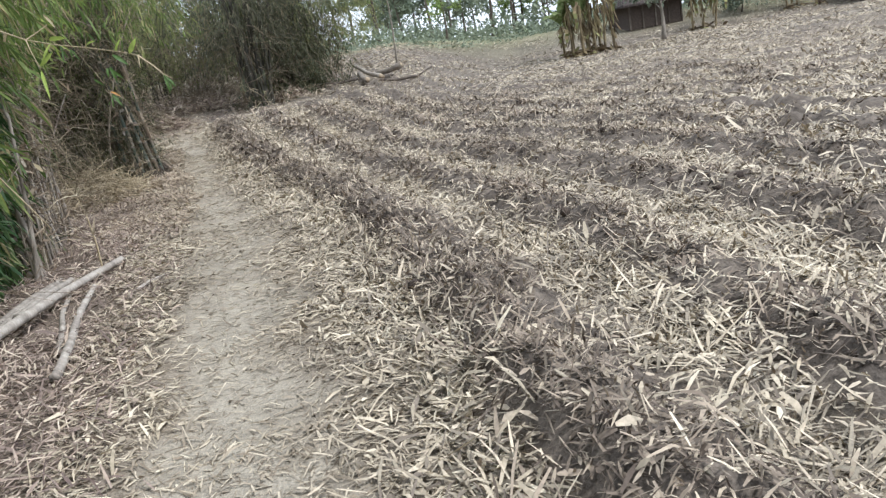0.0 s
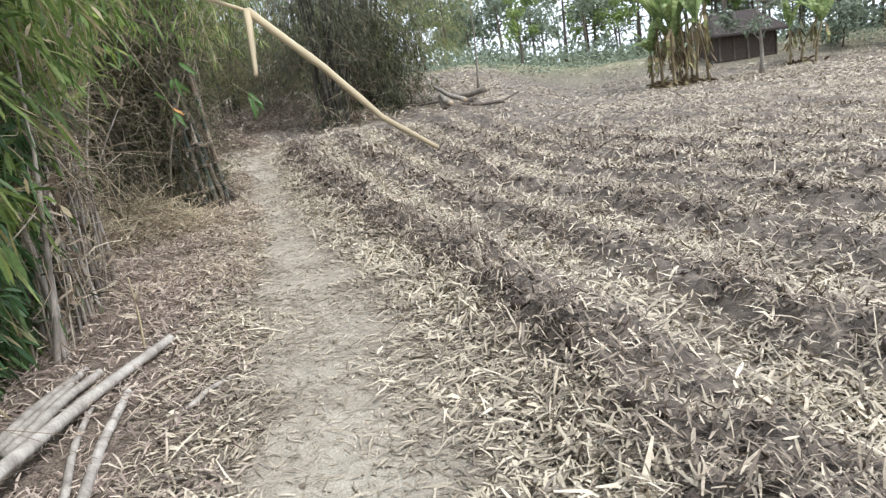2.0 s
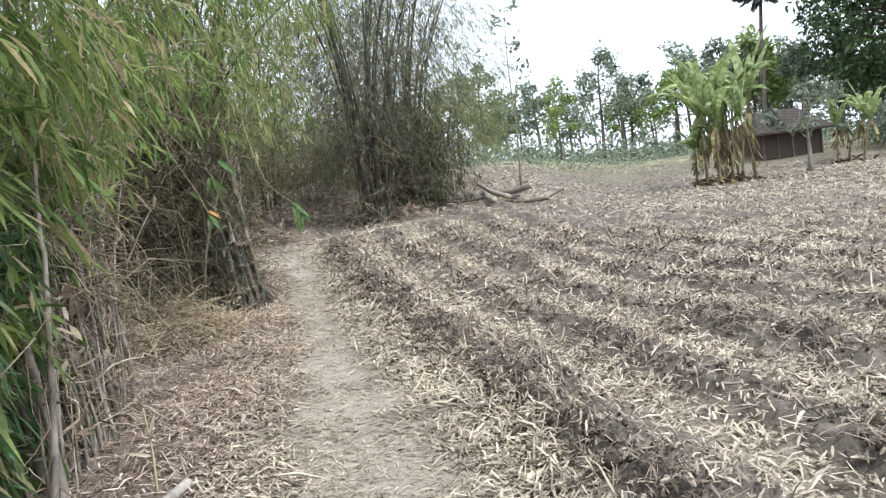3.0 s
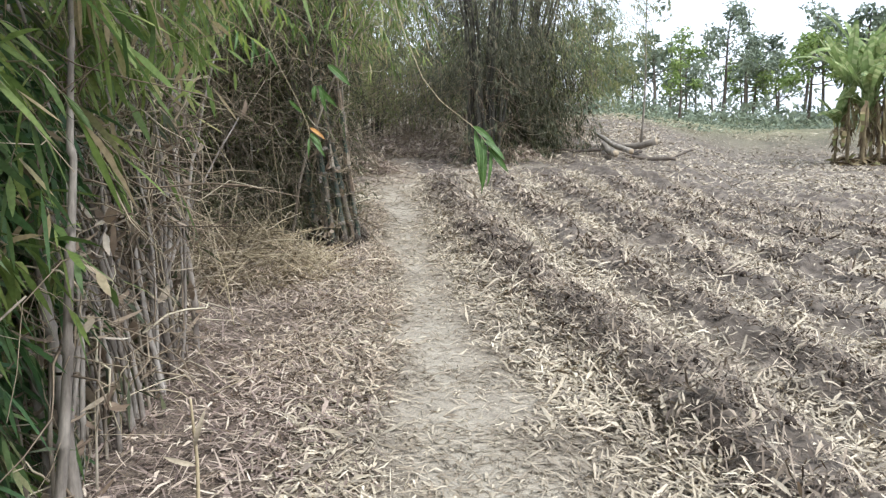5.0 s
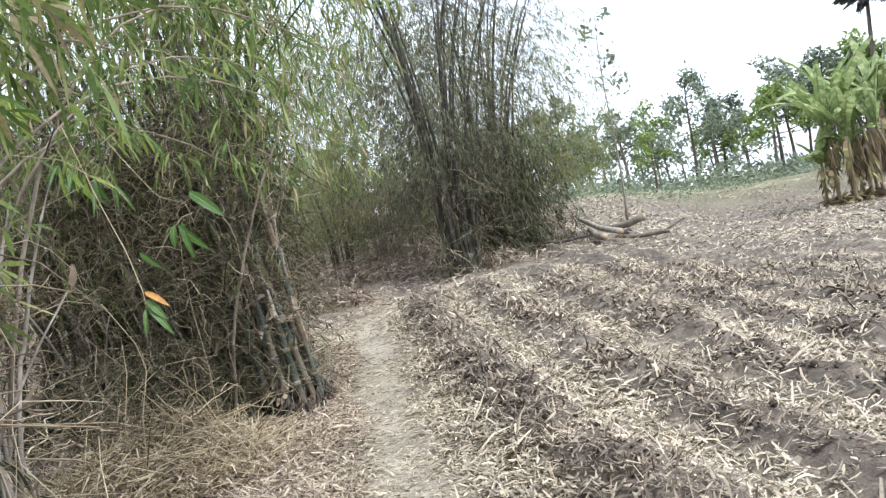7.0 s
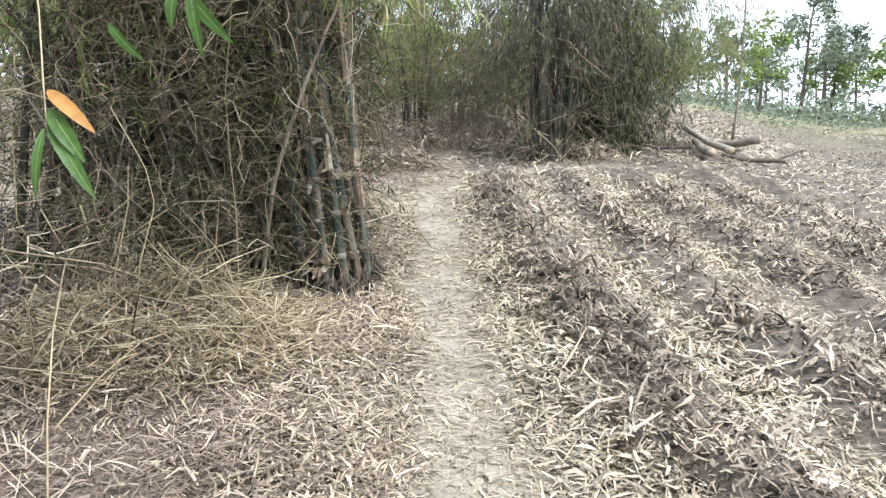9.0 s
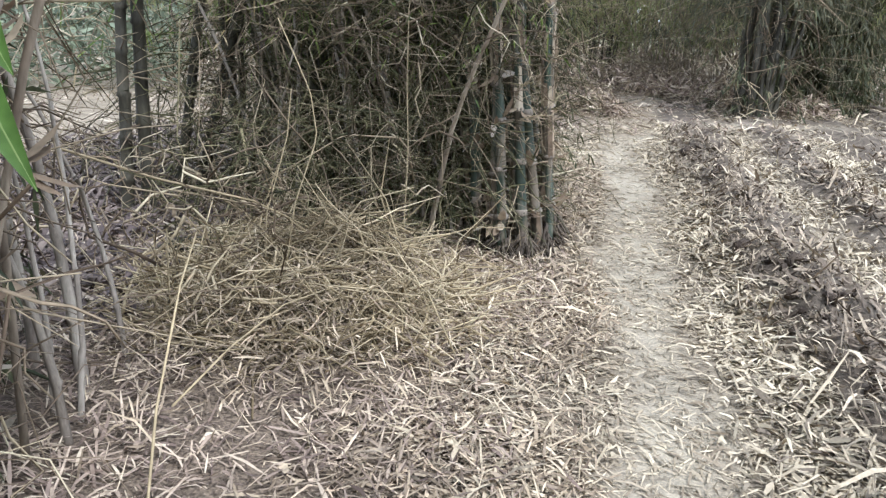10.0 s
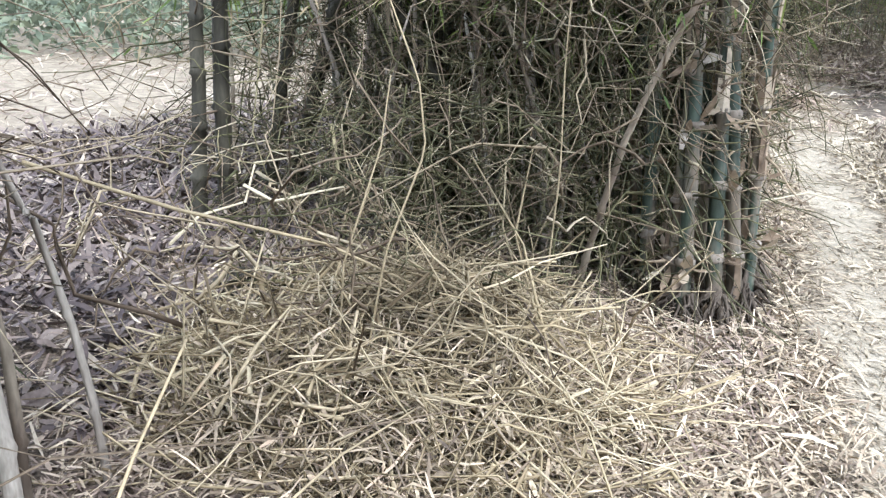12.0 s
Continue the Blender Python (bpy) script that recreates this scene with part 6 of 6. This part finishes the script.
# ---- old cut stumps in the dark litter ----
def cut_stump(x, y, r, tall, lean, rng):
    """The short, hollow stub of a culm that was cut off."""
    z = float(height(x, y))
    ob = thing("bamboo_stump", x, y, z, "short dark cut bamboo stump in the leaf litter", "bamboo stump", "cut stumps under the bamboo")
    n = 10
    a = np.arange(n) * 2 * math.pi / n
    rings = []
    for rr, h in ((1.12, -0.03), (1.0, 0.2 * tall), (1.0, 0.93 * tall), (1.1, tall), (0.78, tall), (0.74, 0.72 * tall)):
        cut = 0.12 * r * np.cos(a + lean) * (h > 0.9 * tall)
        rings.append(np.stack([r * rr * np.cos(a) + lean * 0.02 * h, r * rr * np.sin(a), h + cut], 1))
    v = np.concatenate(rings) * rng.uniform(0.96, 1.04, (6 * n, 1))
    q = [(k * n + i, k * n + (i + 1) % n, (k + 1) * n + (i + 1) % n, (k + 1) * n + i) for k in range(5) for i in range(n)]
    loops = np.concatenate([np.array(q).ravel(), 5 * n + np.arange(n)])
    part("stub", mesh_np("stub", v, loops, np.array([4] * len(q) + [n]), M_CULM_DARK, True), ob)


strng = np.random.default_rng(44)
for k in range(15):
    q = (k + strng.random()) / 15
    cut_stump(-6.25 + 0.95 * q + strng.normal(0, 0.08), 11.75 + 0.75 * q + strng.normal(0, 0.12), strng.uniform(0.032, 0.05), strng.uniform(0.07, 0.15), strng.uniform(0, 6.3), strng)


# ---- loose sticks in and over the brush heap ----
for label, pts, r in (("long pale split stick lying across the brush", [(-5.69, 10.69, 0.97), (-5.49, 11.06, 0.82), (-5.26, 11.48, 0.69), (-5.09, 11.85, 0.48)], 0.011),
                      ("pale bent twig standing out of the brush heap", [(-5.20, 11.51, 0.23), (-5.20, 11.51, 0.63), (-5.20, 11.66, 1.02), (-5.23, 11.72, 1.26)], 0.006),
                      ("pale bent twig standing out of the brush heap", [(-5.11, 11.55, 0.23), (-5.11, 11.62, 0.67), (-5.09, 11.77, 1.02), (-5.16, 11.79, 1.25), (-5.41, 11.82, 1.61)], 0.007),
                      ("thin pale twig hanging down before the clump", [(-4.86, 12.35, 0.38), (-4.89, 12.39, 0.93), (-4.97, 12.46, 1.33), (-5.04, 12.55, 1.75), (-5.14, 12.85, 2.38)], 0.006),
                      ("long pale stalk lying over the straw", [(-4.58, 10.28, 0.22), (-4.55, 10.54, 0.37), (-4.58, 10.89, 0.44), (-4.64, 11.25, 0.40)], 0.007),
                      ("pale split stick lying on the brush heap", [(-5.24, 11.85, 0.48), (-5.01, 11.99, 0.58), (-4.73, 12.16, 0.63)], 0.010),
                      ("thin grey stalk leaning by the hedge end", [(-4.24, 9.85, 0.08), (-4.37, 10.02, 0.38), (-4.65, 10.39, 0.63), (-4.77, 10.59, 0.77)], 0.008)):
    stick = thing("stick", *pts[0], label, "stick", "sticks in the brush")
    twig("shaft", pts, 0.62 * r, 0.4 * r, stick, M_TWIG_PALE)
